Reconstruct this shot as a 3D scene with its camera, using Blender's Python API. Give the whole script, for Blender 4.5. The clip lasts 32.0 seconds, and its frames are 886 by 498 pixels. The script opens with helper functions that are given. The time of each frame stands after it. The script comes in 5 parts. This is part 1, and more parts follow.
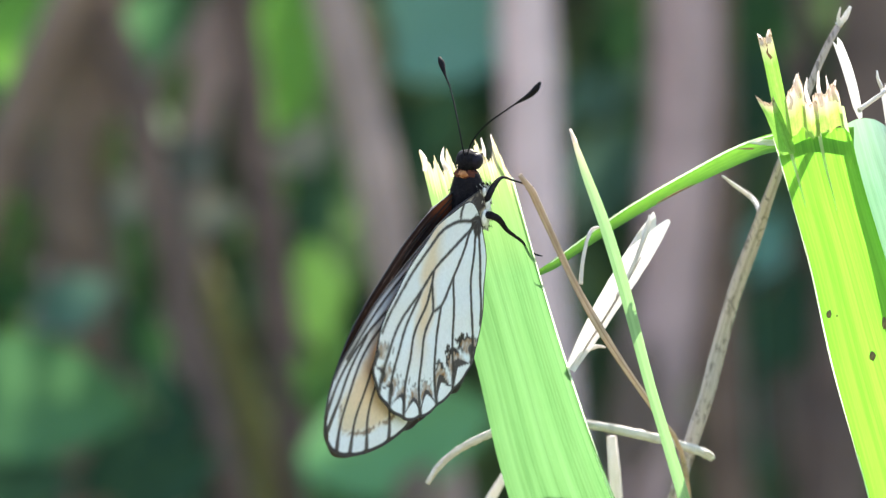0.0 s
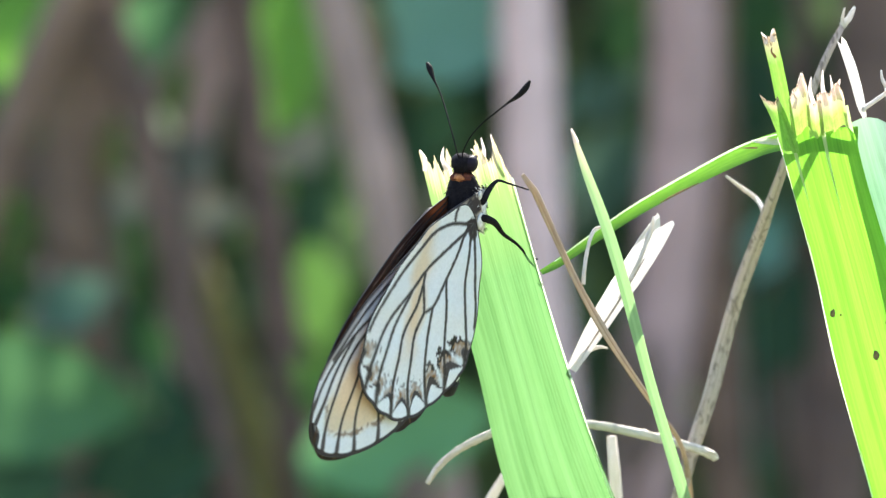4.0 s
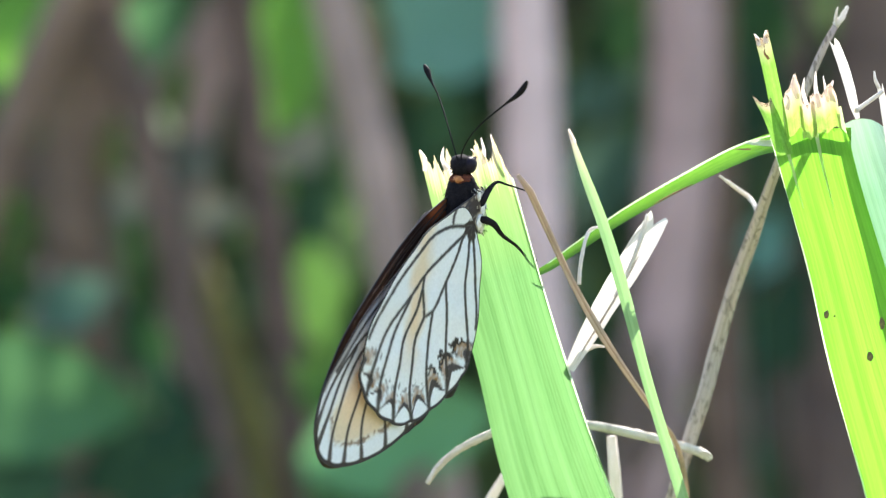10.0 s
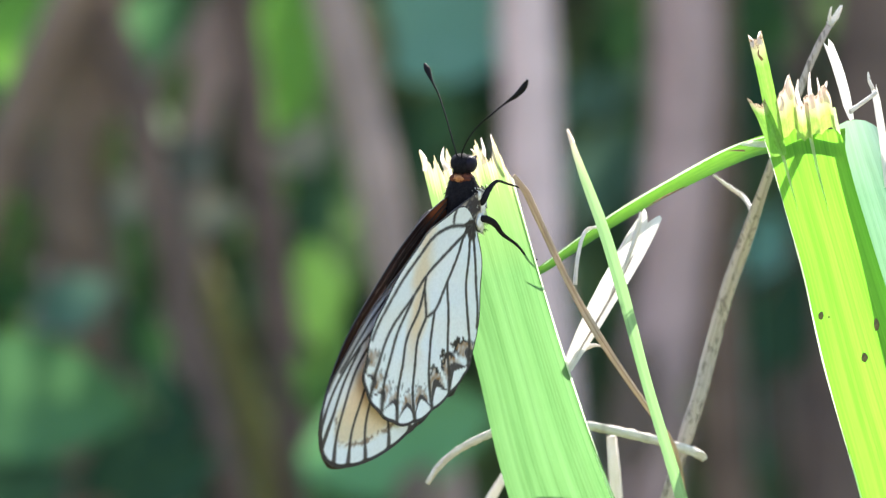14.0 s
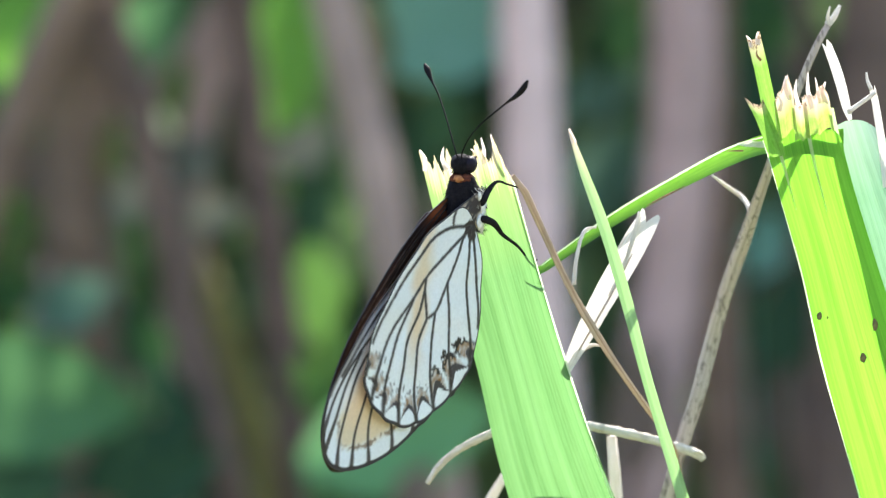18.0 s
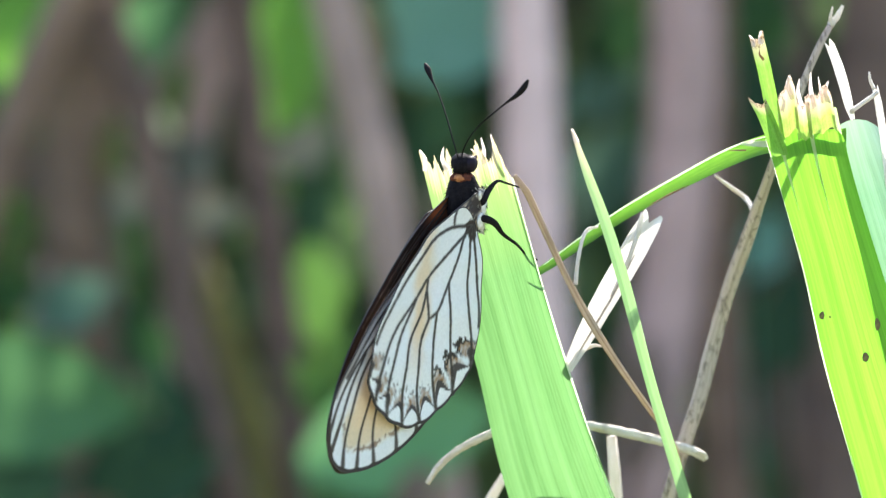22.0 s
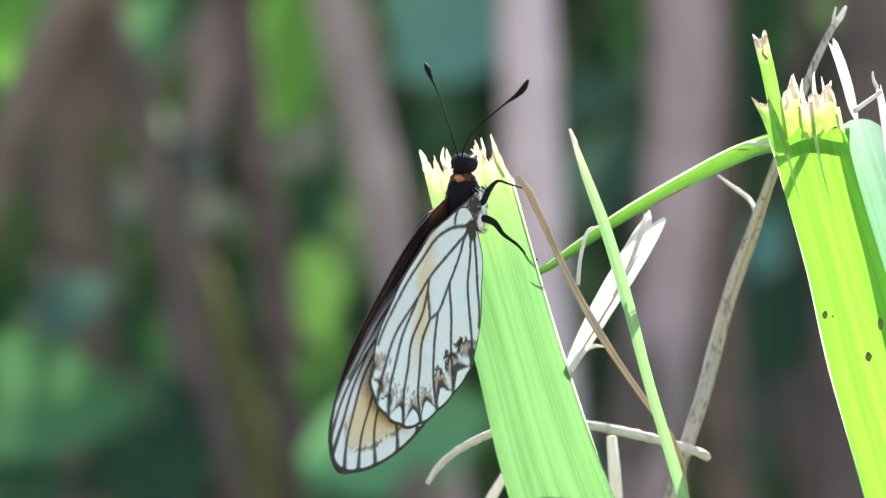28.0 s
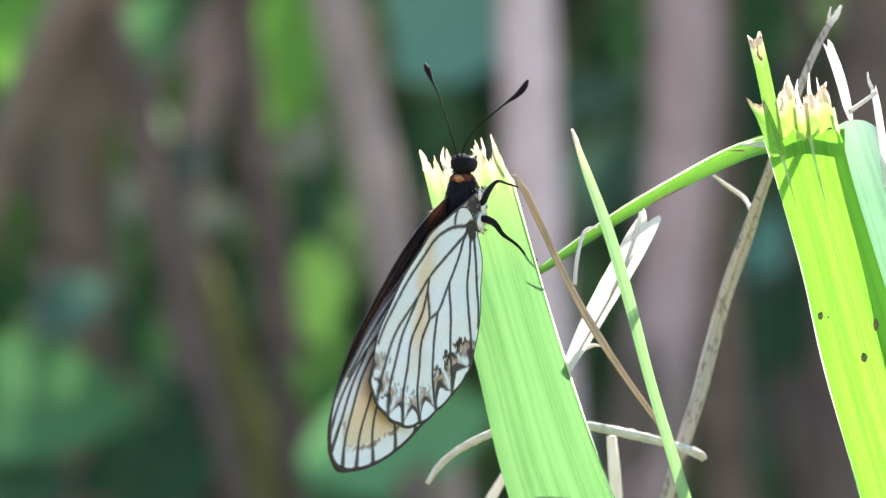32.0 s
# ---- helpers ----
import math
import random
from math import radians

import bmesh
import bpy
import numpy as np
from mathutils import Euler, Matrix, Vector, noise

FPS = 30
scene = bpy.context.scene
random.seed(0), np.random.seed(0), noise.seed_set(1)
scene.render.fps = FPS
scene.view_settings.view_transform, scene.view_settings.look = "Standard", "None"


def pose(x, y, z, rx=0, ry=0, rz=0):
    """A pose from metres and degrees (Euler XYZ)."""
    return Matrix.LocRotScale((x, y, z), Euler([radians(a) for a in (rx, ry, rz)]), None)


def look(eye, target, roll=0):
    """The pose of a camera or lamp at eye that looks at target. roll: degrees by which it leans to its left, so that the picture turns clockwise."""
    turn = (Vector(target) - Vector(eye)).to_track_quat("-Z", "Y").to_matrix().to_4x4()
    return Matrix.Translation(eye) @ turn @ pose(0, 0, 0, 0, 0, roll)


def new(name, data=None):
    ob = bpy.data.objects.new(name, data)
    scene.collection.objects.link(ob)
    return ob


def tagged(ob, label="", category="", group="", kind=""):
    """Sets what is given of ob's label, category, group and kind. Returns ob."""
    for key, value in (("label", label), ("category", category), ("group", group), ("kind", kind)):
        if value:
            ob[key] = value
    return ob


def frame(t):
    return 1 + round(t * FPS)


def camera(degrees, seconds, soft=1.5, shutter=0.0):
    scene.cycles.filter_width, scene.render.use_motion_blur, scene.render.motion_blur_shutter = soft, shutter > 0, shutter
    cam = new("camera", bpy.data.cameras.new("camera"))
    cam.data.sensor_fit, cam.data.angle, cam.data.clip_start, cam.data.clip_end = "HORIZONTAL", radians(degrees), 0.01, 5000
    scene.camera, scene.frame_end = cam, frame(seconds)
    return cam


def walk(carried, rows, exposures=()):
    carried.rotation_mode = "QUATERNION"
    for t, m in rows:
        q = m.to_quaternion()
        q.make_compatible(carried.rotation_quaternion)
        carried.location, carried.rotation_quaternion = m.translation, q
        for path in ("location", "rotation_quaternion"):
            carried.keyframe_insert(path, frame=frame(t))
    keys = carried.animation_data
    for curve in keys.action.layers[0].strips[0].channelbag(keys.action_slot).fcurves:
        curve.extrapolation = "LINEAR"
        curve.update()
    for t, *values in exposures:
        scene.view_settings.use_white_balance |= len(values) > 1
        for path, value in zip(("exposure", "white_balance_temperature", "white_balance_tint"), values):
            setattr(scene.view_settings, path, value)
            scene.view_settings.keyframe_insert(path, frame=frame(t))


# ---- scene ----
cam = camera(14.0, 32.0, soft=1.35, shutter=0.4)
EYE, AIM = (0.0, -0.447, 0.30), (0.0, 0.0, 0.30)
walk(cam, [(0, look(EYE, AIM)), (32.0, look(EYE, AIM))], exposures=[(0, 1.75), (32.0, 1.75)])
cam.data.dof.use_dof = True          # a long lens close to its subject: the thicket behind melts away
cam.data.dof.focus_distance = 0.447
cam.data.dof.aperture_fstop = 21.0

# ---------------------------------------------------------------- light
SUN_UP, SUN_ROUND = radians(50), radians(18)     # the sun stands high behind the plants, a little to the side
world = bpy.data.worlds.new("sky")
scene.world = world
world.use_nodes = True
sky = world.node_tree.nodes.new("ShaderNodeTexSky")
sky.sky_type, sky.sun_disc, sky.sun_elevation, sky.sun_rotation = "NISHITA", False, SUN_UP, SUN_ROUND
world.node_tree.nodes["Background"].inputs[1].default_value = 0.15
world.node_tree.links.new(sky.outputs[0], world.node_tree.nodes["Background"].inputs[0])
sun = new("sun", bpy.data.lights.new("sun", "SUN"))
sun.data.energy, sun.data.angle, sun.data.color = 5.0, radians(0.6), (1.0, 0.95, 0.86)
towards = Vector((math.sin(SUN_ROUND) * math.cos(SUN_UP), math.cos(SUN_ROUND) * math.cos(SUN_UP), math.sin(SUN_UP)))
sun.matrix_world = look(tuple(towards * 4), (0, 0, 0))

# ---------------------------------------------------------------- tools
MM = 0.001
BASE = 300.0      # height of the view's middle over the soil, in millimetres


def at(u, d, v):
    """A place in metres from millimetres: to the right, away from the camera, and up from the middle of the view."""
    return Vector((u * MM, d * MM, (BASE + v) * MM))


def material(name):
    m = bpy.data.materials.new(name)
    m.use_nodes = True
    return m, m.node_tree.nodes, m.node_tree.links


def ramp(nodes, stops):
    r = nodes.new("ShaderNodeValToRGB")
    e = r.color_ramp.elements
    e[0].position, e[0].color = stops[0][0], (*stops[0][1], 1)
    e[1].position, e[1].color = stops[-1][0], (*stops[-1][1], 1)
    for p, c in stops[1:-1]:
        e.new(p).color = (*c, 1)
    return r


def mapped(nodes, links, source, scale):
    mp = nodes.new("ShaderNodeMapping")
    mp.inputs["Scale"].default_value = scale
    links.new(source, mp.inputs[0])
    return mp.outputs[0]


def noise_at(nodes, links, vector, scale, detail=4.0, rough=0.55):
    n = nodes.new("ShaderNodeTexNoise")
    n.inputs["Scale"].default_value, n.inputs["Detail"].default_value, n.inputs["Roughness"].default_value = scale, detail, rough
    links.new(vector, n.inputs["Vector"])
    return n.outputs[0]


def mix(nodes, links, kind, fac, a, b):
    m = nodes.new("ShaderNodeMix")
    m.data_type, m.blend_type = "RGBA", kind
    for slot, value in ((0, fac), (6, a), (7, b)):
        if isinstance(value, (int, float)):
            m.inputs[slot].default_value = value
        elif isinstance(value, tuple):
            m.inputs[slot].default_value = (*value, 1)
        else:
            links.new(value, m.inputs[slot])
    return m.outputs[2]


def bumped(nodes, links, height, strength, distance):
    b = nodes.new("ShaderNodeBump")
    b.inputs["Strength"].default_value, b.inputs["Distance"].default_value = strength, distance
    links.new(height, b.inputs["Height"])
    return b.outputs[0]


def thin(nodes, links, colour, through_colour, share, rough, normal=None, gloss=0.5):
    """A thin sheet that lets light through."""
    p = nodes["Principled BSDF"]
    p.inputs["Roughness"].default_value = rough
    p.inputs["Specular IOR Level"].default_value = gloss
    links.new(colour, p.inputs["Base Color"])
    t = nodes.new("ShaderNodeBsdfTranslucent")
    links.new(through_colour, t.inputs[0])
    if normal:
        links.new(normal, p.inputs["Normal"])
    s = nodes.new("ShaderNodeMixShader")
    s.inputs[0].default_value = share
    links.new(p.outputs[0], s.inputs[1])
    links.new(t.outputs[0], s.inputs[2])
    links.new(s.outputs[0], nodes["Material Output"].inputs[0])


def leaf_material(name, light, dark, dry_from=9.0, dry_to=10.0, dry=(0.75, 0.66, 0.42), share=0.5, stripes=60.0, glow=1.0, scorch=2.0, fade=None):
    """A striped grass blade: veins run along it, and it may dry out towards its cut end."""
    m, n, l = material(name)
    uv = n.new("ShaderNodeUVMap").outputs[0]
    fine = noise_at(n, l, mapped(n, l, uv, (stripes, 0.5, 1)), 1.0, 5.0, 0.65)
    broad = noise_at(n, l, mapped(n, l, uv, (stripes * 0.22, 0.25, 1)), 1.0, 3.0)
    patch = noise_at(n, l, mapped(n, l, uv, (3, 5, 1)), 1.0, 5.0)
    c1 = ramp(n, [(0.35, dark), (0.62, light)])
    l.new(fine, c1.inputs[0])
    c2 = ramp(n, [(0.3, (0.62, 0.66, 0.6)), (0.65, (1, 1, 1))])
    l.new(broad, c2.inputs[0])
    col = mix(n, l, "MULTIPLY", 0.55, c1.outputs[0], c2.outputs[0])
    hair = ramp(n, [(0.38, (0.78, 0.82, 0.76)), (0.6, (1, 1, 1))])          # hair-fine veins
    l.new(noise_at(n, l, mapped(n, l, uv, (stripes * 3.1, 2.2, 1)), 1.0, 3.0, 0.7), hair.inputs[0])
    col = mix(n, l, "MULTIPLY", 0.75, col, hair.outputs[0])
    cloud = ramp(n, [(0.32, (0.74, 0.80, 0.74)), (0.5, (0.96, 0.97, 0.95)), (0.68, (1.10, 1.06, 1.12))])   # uneven thickness
    l.new(noise_at(n, l, mapped(n, l, uv, (5, 16, 1)), 1.0, 5.0, 0.6), cloud.inputs[0])
    col = mix(n, l, "MULTIPLY", 0.8, col, cloud.outputs[0])
    sep = n.new("ShaderNodeSeparateXYZ")
    l.new(uv, sep.inputs[0])
    add = n.new("ShaderNodeMath")
    add.operation = "MULTIPLY_ADD"
    add.inputs[1].default_value = 0.05
    l.new(fine, add.inputs[0])
    l.new(sep.outputs[1], add.inputs[2])
    edge = n.new("ShaderNodeMapRange")
    edge.inputs[1].default_value, edge.inputs[2].default_value = dry_from + 0.025, dry_to + 0.025
    l.new(add.outputs[0], edge.inputs[0])
    if fade:                                       # yellows or whitens towards its end
        pale = n.new("ShaderNodeMapRange")
        pale.inputs[1].default_value, pale.inputs[2].default_value, pale.inputs[4].default_value = fade[0], fade[1], fade[2]
        l.new(sep.outputs[1], pale.inputs[0])
        col = mix(n, l, "MIX", pale.outputs[0], col, fade[3])
    col = mix(n, l, "MIX", edge.outputs[0], col, dry)
    burnt = n.new("ShaderNodeMapRange")            # browned patches along the very edge of the cut
    burnt.inputs[1].default_value, burnt.inputs[2].default_value = scorch, scorch + 0.3 * (1.0 - min(scorch, 0.999))
    l.new(sep.outputs[1], burnt.inputs[0])
    blot = ramp(n, [(0.46, (0, 0, 0)), (0.56, (1, 1, 1))])
    l.new(noise_at(n, l, mapped(n, l, uv, (7, 130, 1)), 1.0, 3.0), blot.inputs[0])
    both = mix(n, l, "MULTIPLY", 1.0, burnt.outputs[0], blot.outputs[0])
    col = mix(n, l, "MIX", both, col, (0.075, 0.032, 0.02))
    bright = mix(n, l, "MULTIPLY", 1.0, col, (glow, glow, glow * 0.8))
    worn = ramp(n, [(0.3, (0.8, 0.82, 0.75)), (0.6, (1, 1, 1))])
    l.new(patch, worn.inputs[0])
    bright = mix(n, l, "MULTIPLY", 0.6, bright, worn.outputs[0])
    thin(n, l, col, bright, share, 0.42, bumped(n, l, fine, 0.5, 0.0003))
    return m


def dry_material(name, light, dark, spots=(0.16, 0.13, 0.10), amount=0.35, share=0.25, scale=400.0, low=0.56):
    m, n, l = material(name)
    uv = n.new("ShaderNodeUVMap").outputs[0]
    co = n.new("ShaderNodeTexCoord").outputs["Object"]
    fibre = noise_at(n, l, mapped(n, l, uv, (14, 2.0, 1)), 1.0, 5.0, 0.7)
    c = ramp(n, [(0.35, dark), (0.65, light)])
    l.new(fibre, c.inputs[0])
    mould = ramp(n, [(low, (0, 0, 0)), (low + 0.1, (amount, amount, amount))])
    l.new(noise_at(n, l, mapped(n, l, co, (1, 1, 0.3)), scale, 4.0), mould.inputs[0])
    col = mix(n, l, "MIX", mould.outputs[0], c.outputs[0], spots)
    thin(n, l, col, col, share, 0.75, bumped(n, l, fibre, 0.6, 0.0003), 0.3)
    return m


def plain_material(name, light, dark, rough, scale, gloss=0.5, bump=0.3, depth=0.0001):
    m, n, l = material(name)
    co = n.new("ShaderNodeTexCoord").outputs["Object"]
    a = noise_at(n, l, co, scale, 5.0, 0.6)
    c = ramp(n, [(0.35, dark), (0.65, light)])
    l.new(a, c.inputs[0])
    p = n["Principled BSDF"]
    l.new(c.outputs[0], p.inputs["Base Color"])
    p.inputs["Roughness"].default_value, p.inputs["Specular IOR Level"].default_value = rough, gloss
    l.new(bumped(n, l, noise_at(n, l, co, scale * 4, 3.0), bump, depth), p.inputs["Normal"])
    return m


LEFT_GREEN = leaf_material("green_blade", (0.168, 0.345, 0.15), (0.122, 0.275, 0.11), 0.985, 0.997, (0.60, 0.50, 0.38), 0.6, 60.0, 1.0, fade=(0.945, 0.99, 0.6, (0.32, 0.45, 0.16)))
BRIGHT_GREEN = leaf_material("bright_sheath", (0.25, 0.60, 0.062), (0.17, 0.47, 0.042), share=0.65, stripes=40.0, glow=1.1)
ARCH_GREEN = leaf_material("arching_leaf", (0.185, 0.40, 0.05), (0.13, 0.33, 0.035), share=0.5, stripes=24.0)
# whitish top of the sheath: its gloss highlight is put into the colour
TEAL_GREEN = leaf_material("glossy_sheath", (0.30, 0.53, 0.41), (0.21, 0.42, 0.31), share=0.4, stripes=30.0, fade=(0.955, 1.0, 0.35, (0.60, 0.74, 0.67)))
TEAL_GREEN.node_tree.nodes["Principled BSDF"].inputs["Roughness"].default_value = 0.27
STUB_GREEN = leaf_material("cut_stub", (0.28, 0.52, 0.10), (0.22, 0.44, 0.07), 0.75, 1.0, (0.54, 0.41, 0.36), 0.5, 14.0, 1.1, 0.90)
PALE_DRY = dry_material("bleached_straw", (0.86, 0.82, 0.78), (0.66, 0.60, 0.54), amount=0.15, share=0.35)
BROWN_DRY = dry_material("brown_straw", (0.70, 0.56, 0.42), (0.32, 0.20, 0.12), amount=0.2, share=0.3)
GREY_DRY = dry_material("grey_stem", (0.64, 0.53, 0.45), (0.36, 0.285, 0.24), (0.14, 0.11, 0.09), 0.7, 0.2, 1900.0, 0.54)
CUT_EDGE = dry_material("frayed_fibre", (0.90, 0.83, 0.77), (0.68, 0.56, 0.50), amount=0.1, share=0.55)
BROWN_EDGE = plain_material("scorched_edge", (0.34, 0.17, 0.08), (0.16, 0.07, 0.04), 0.8, 900)
FLECK = plain_material("dark_fleck", (0.17, 0.14, 0.04), (0.08, 0.06, 0.025), 0.8, 1500)
RIM = dry_material("pale_margin", (0.78, 0.90, 0.66), (0.62, 0.78, 0.50), amount=0.0, share=0.55)
PLEAT = dry_material("pale_pleat", (0.62, 0.70, 0.40), (0.45, 0.55, 0.24), (0.3, 0.22, 0.12), 0.3, 0.5)
PINK_EDGE = leaf_material("withered_cut", (0.46, 0.60, 0.16), (0.36, 0.52, 0.11), 0.35, 0.85, (0.66, 0.51, 0.47), 0.55, 12.0, 1.0, 0.91)
SOIL = plain_material("soil", (0.20, 0.19, 0.10), (0.10, 0.11, 0.05), 0.95, 22, 0.2, 0.8, 0.01)


def mesh_object(name, verts, faces, mat, parent=None, uvs=None, smooth=True, label=""):
    me = bpy.data.meshes.new(name)
    me.from_pydata([tuple(v) for v in verts], [], faces)
    if smooth:
        me.polygons.foreach_set("use_smooth", [True] * len(me.polygons))
    if uvs is not None:
        layer = me.uv_layers.new(name="UVMap")
        idx = np.zeros(len(me.loops), dtype=np.int32)
        me.loops.foreach_get("vertex_index", idx)
        layer.data.foreach_set("uv", np.asarray(uvs, dtype=np.float32)[idx].ravel())
    me.materials.append(mat)
    me.update()
    ob = new(name, me)
    if parent:
        ob.parent = parent
    if label:
        tagged(ob, label)
    return ob


def thing(name, root, label, category, group=""):
    e = new(name)
    e.location = root
    return tagged(e, label, category, group)


def curve(points, n):
    """n places along a smooth line through the points, at even steps."""
    p = np.array([tuple(q) for q in points], float)
    if len(p) == 2:
        p = np.array([p[0], (p[0] + p[1]) / 2, p[1]])
    k = np.r_[0, np.cumsum(np.sqrt(np.linalg.norm(np.diff(p, axis=0), axis=1) + 1e-12))]
    slope = np.gradient(p, k, axis=0)
    out = []
    for i in range(len(p) - 1):
        h = k[i + 1] - k[i]
        for t in np.linspace(0, 1, 24, endpoint=False):
            out.append((1 + 2 * t) * (1 - t) ** 2 * p[i] + t * (1 - t) ** 2 * h * slope[i] + t * t * (3 - 2 * t) * p[i + 1] + t * t * (t - 1) * h * slope[i + 1])
    out.append(p[-1])
    out = np.array(out)
    s = np.r_[0, np.cumsum(np.linalg.norm(np.diff(out, axis=0), axis=1))]
    want = np.linspace(0, s[-1], n)
    return np.stack([np.interp(want, s, out[:, k]) for k in range(out.shape[1])], 1)


def swept(points, sizes, n):
    """The line through the points, and its size (mm) at each step; one size for each point, or spread evenly."""
    if len(sizes) == len(points):
        c = curve([(*p, s * MM) for p, s in zip(points, sizes)], n)
        return c[:, :3], np.abs(c[:, 3])
    return curve(points, n), np.interp(np.linspace(0, 1, n), np.linspace(0, 1, len(sizes)), sizes) * MM


def ribbon(name, points, widths, mat, parent, face=(0, -1, 0), cup=0.0, nu=12, nv=60, top=None, wave=0.0, seed=0, label="", twist=0.0, fray=0.0):
    """A leaf blade along points (metres), root first. widths in mm along it; cup: how far its middle stands back, as a part of the
    width; top: cut depths (mm) across the tip, fray: how far the cut is torn into fibres (mm); twist: degrees by which it turns on its way."""
    path, w = swept(points, widths, nv)
    length = np.linalg.norm(np.diff(path, axis=0), axis=1).sum()
    verts, uvs, faces = [], [], []
    root = np.array(parent.location) if parent else np.zeros(3)
    rnd = random.Random(seed)
    ph = [rnd.uniform(0, 6.28) for _ in range(4)]
    torn = [fray * rnd.random() ** 2 for _ in range(nu + 1)]
    for j in range(nv):
        a = path[min(j + 1, nv - 1)] - path[max(j - 1, 0)]
        a /= np.linalg.norm(a)
        side = np.cross(a, np.array(face, float))
        side /= np.linalg.norm(side)
        out = np.cross(side, a)
        if twist:
            k = radians(twist) * j / (nv - 1)
            side, out = side * math.cos(k) + out * math.sin(k), out * math.cos(k) - side * math.sin(k)
        v = j / (nv - 1)
        for i in range(nu + 1):
            u = i / nu - 0.5
            edge = 1 + wave * (math.sin(17 * v + ph[0]) + 0.6 * math.sin(41 * v + ph[1])) * (1 if u > 0 else -1) * abs(u)
            q = path[j] + side * u * w[j] * edge + out * cup * w[j] * (4 * u * u - 0.5) + out * wave * w[j] * 0.6 * math.sin(9 * v + 5 * u + ph[2])
            if top is not None:
                depth = np.interp(i / nu, np.linspace(0, 1, len(top)), top) * MM + torn[i] * MM
                q = q - a * depth * max(0.0, 1 - (1 - v) * length / (12 * MM))
            verts.append(q - root)
            uvs.append((u + 0.5, v))
    for j in range(nv - 1):
        for i in range(nu):
            k = j * (nu + 1) + i
            faces.append((k, k + 1, k + nu + 2, k + nu + 1))
    return mesh_object(name, verts, faces, mat, parent, uvs, label=label)


def stem(name, points, radii, mat, parent, n=40, sides=10, flat=1.0, rough=0.08, seed=1, label="", face=(0, -1, 0)):
    """A solid stalk along points (metres), radii in mm; flat: its thickness as a part of its width."""
    path, r = swept(points, radii, n)
    root = np.array(parent.location) if parent else np.zeros(3)
    verts, faces, uvs = [], [], []
    rnd = random.Random(seed)
    phase = rnd.uniform(0, 50)
    for j in range(n):
        a = path[min(j + 1, n - 1)] - path[max(j - 1, 0)]
        a /= np.linalg.norm(a)
        side = np.cross(a, np.array(face, float))
        side /= np.linalg.norm(side)
        out = np.cross(side, a)
        for i in range(sides):
            t = 2 * math.pi * i / sides
            k = 1 + rough * (noise.noise(Vector((phase + 2 * math.cos(t), 2 * math.sin(t), j * 0.35))) * 2)
            verts.append(path[j] - root + r[j] * k * (side * math.cos(t) + out * flat * math.sin(t)))
            uvs.append((i / sides, j / (n - 1) * 3))
    for j in range(n - 1):
        for i in range(sides):
            k, m = j * sides + i, j * sides + (i + 1) % sides
            faces.append((k, m, m + sides, k + sides))
    faces.append(tuple(range(sides))[::-1])
    faces.append(tuple(range((n - 1) * sides, n * sides)))
    return mesh_object(name, verts, faces, mat, parent, uvs, label=label)


def sliver(name, foot, tip, width, mat, parent, seed, face=(0, -1, 0), tip_width=0.25, bend=0.5):
    """A torn strip of leaf from a cut end, narrowing to a ragged point."""
    rnd = random.Random(seed)
    mid = (Vector(foot) + Vector(tip)) / 2 + Vector((rnd.uniform(-bend, bend), rnd.uniform(-bend, bend), 0)) * MM
    return ribbon(name, [foot, mid, tip], [width, width * 0.85, width * tip_width], mat, parent, face, 0.12, 5, 14,
                  top=[rnd.uniform(0, width * 0.8) for _ in range(6)], wave=0.06, seed=seed)


# ---------------------------------------------------------------- ground and thicket
def ground():
    n, verts, faces = 60, [], []
    s = np.sign(np.linspace(-1, 1, n)) * np.abs(np.linspace(-1, 1, n)) ** 3 * 400
    for y in s:
        for x in s:
            d = math.hypot(x, y)
            verts.append((x, y, 0.012 * noise.noise(Vector((x * 3, y * 3, 0))) * min(1, d * 2) - 0.0))
    for j in range(n - 1):
        for i in range(n - 1):
            k = j * n + i
            faces.append((k, k + 1, k + n + 1, k + n))
    ob = mesh_object("ground", verts, faces, SOIL)
    return tagged(ob, "soil with dry litter and moss under the grass and canes", "ground", kind="structure")


ground()


def foliage_material(name, light, dark, share=0.45):
    m, n, l = material(name)
    g = n.new("ShaderNodeNewGeometry")
    c = ramp(n, [(0.0, dark), (1.0, light)])
    l.new(g.outputs["Random Per Island"], c.inputs[0])
    co = n.new("ShaderNodeTexCoord").outputs["Object"]
    spot = ramp(n, [(0.3, (0.75, 0.78, 0.72)), (0.65, (1, 1, 1))])
    l.new(noise_at(n, l, co, 60, 4), spot.inputs[0])
    col = mix(n, l, "MULTIPLY", 0.8, c.outputs[0], spot.outputs[0])
    thin(n, l, col, col, share, 0.7, None, 0.2)
    return m


HEDGE = foliage_material("hedge_leaves", (0.13, 0.225, 0.085), (0.05, 0.062, 0.036), 0.35)
BROAD = foliage_material("broad_leaf", (0.095, 0.22, 0.088), (0.082, 0.195, 0.078), 0.3)
FRESH = foliage_material("fresh_leaf", (0.165, 0.37, 0.155), (0.14, 0.32, 0.135), 0.35)
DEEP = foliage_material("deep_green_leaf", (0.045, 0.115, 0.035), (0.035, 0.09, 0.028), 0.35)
# sunlight on the lime leaves is put into their base colour
LIME = foliage_material("sun_tinted_leaf", (0.24, 0.52, 0.085), (0.20, 0.46, 0.075), 0.45)
OLIVE = foliage_material("olive_leaf", (0.10, 0.145, 0.04), (0.085, 0.13, 0.035), 0.35)
TEAL = foliage_material("bluish_leaf", (0.23, 0.46, 0.355), (0.19, 0.41, 0.31), 0.4)
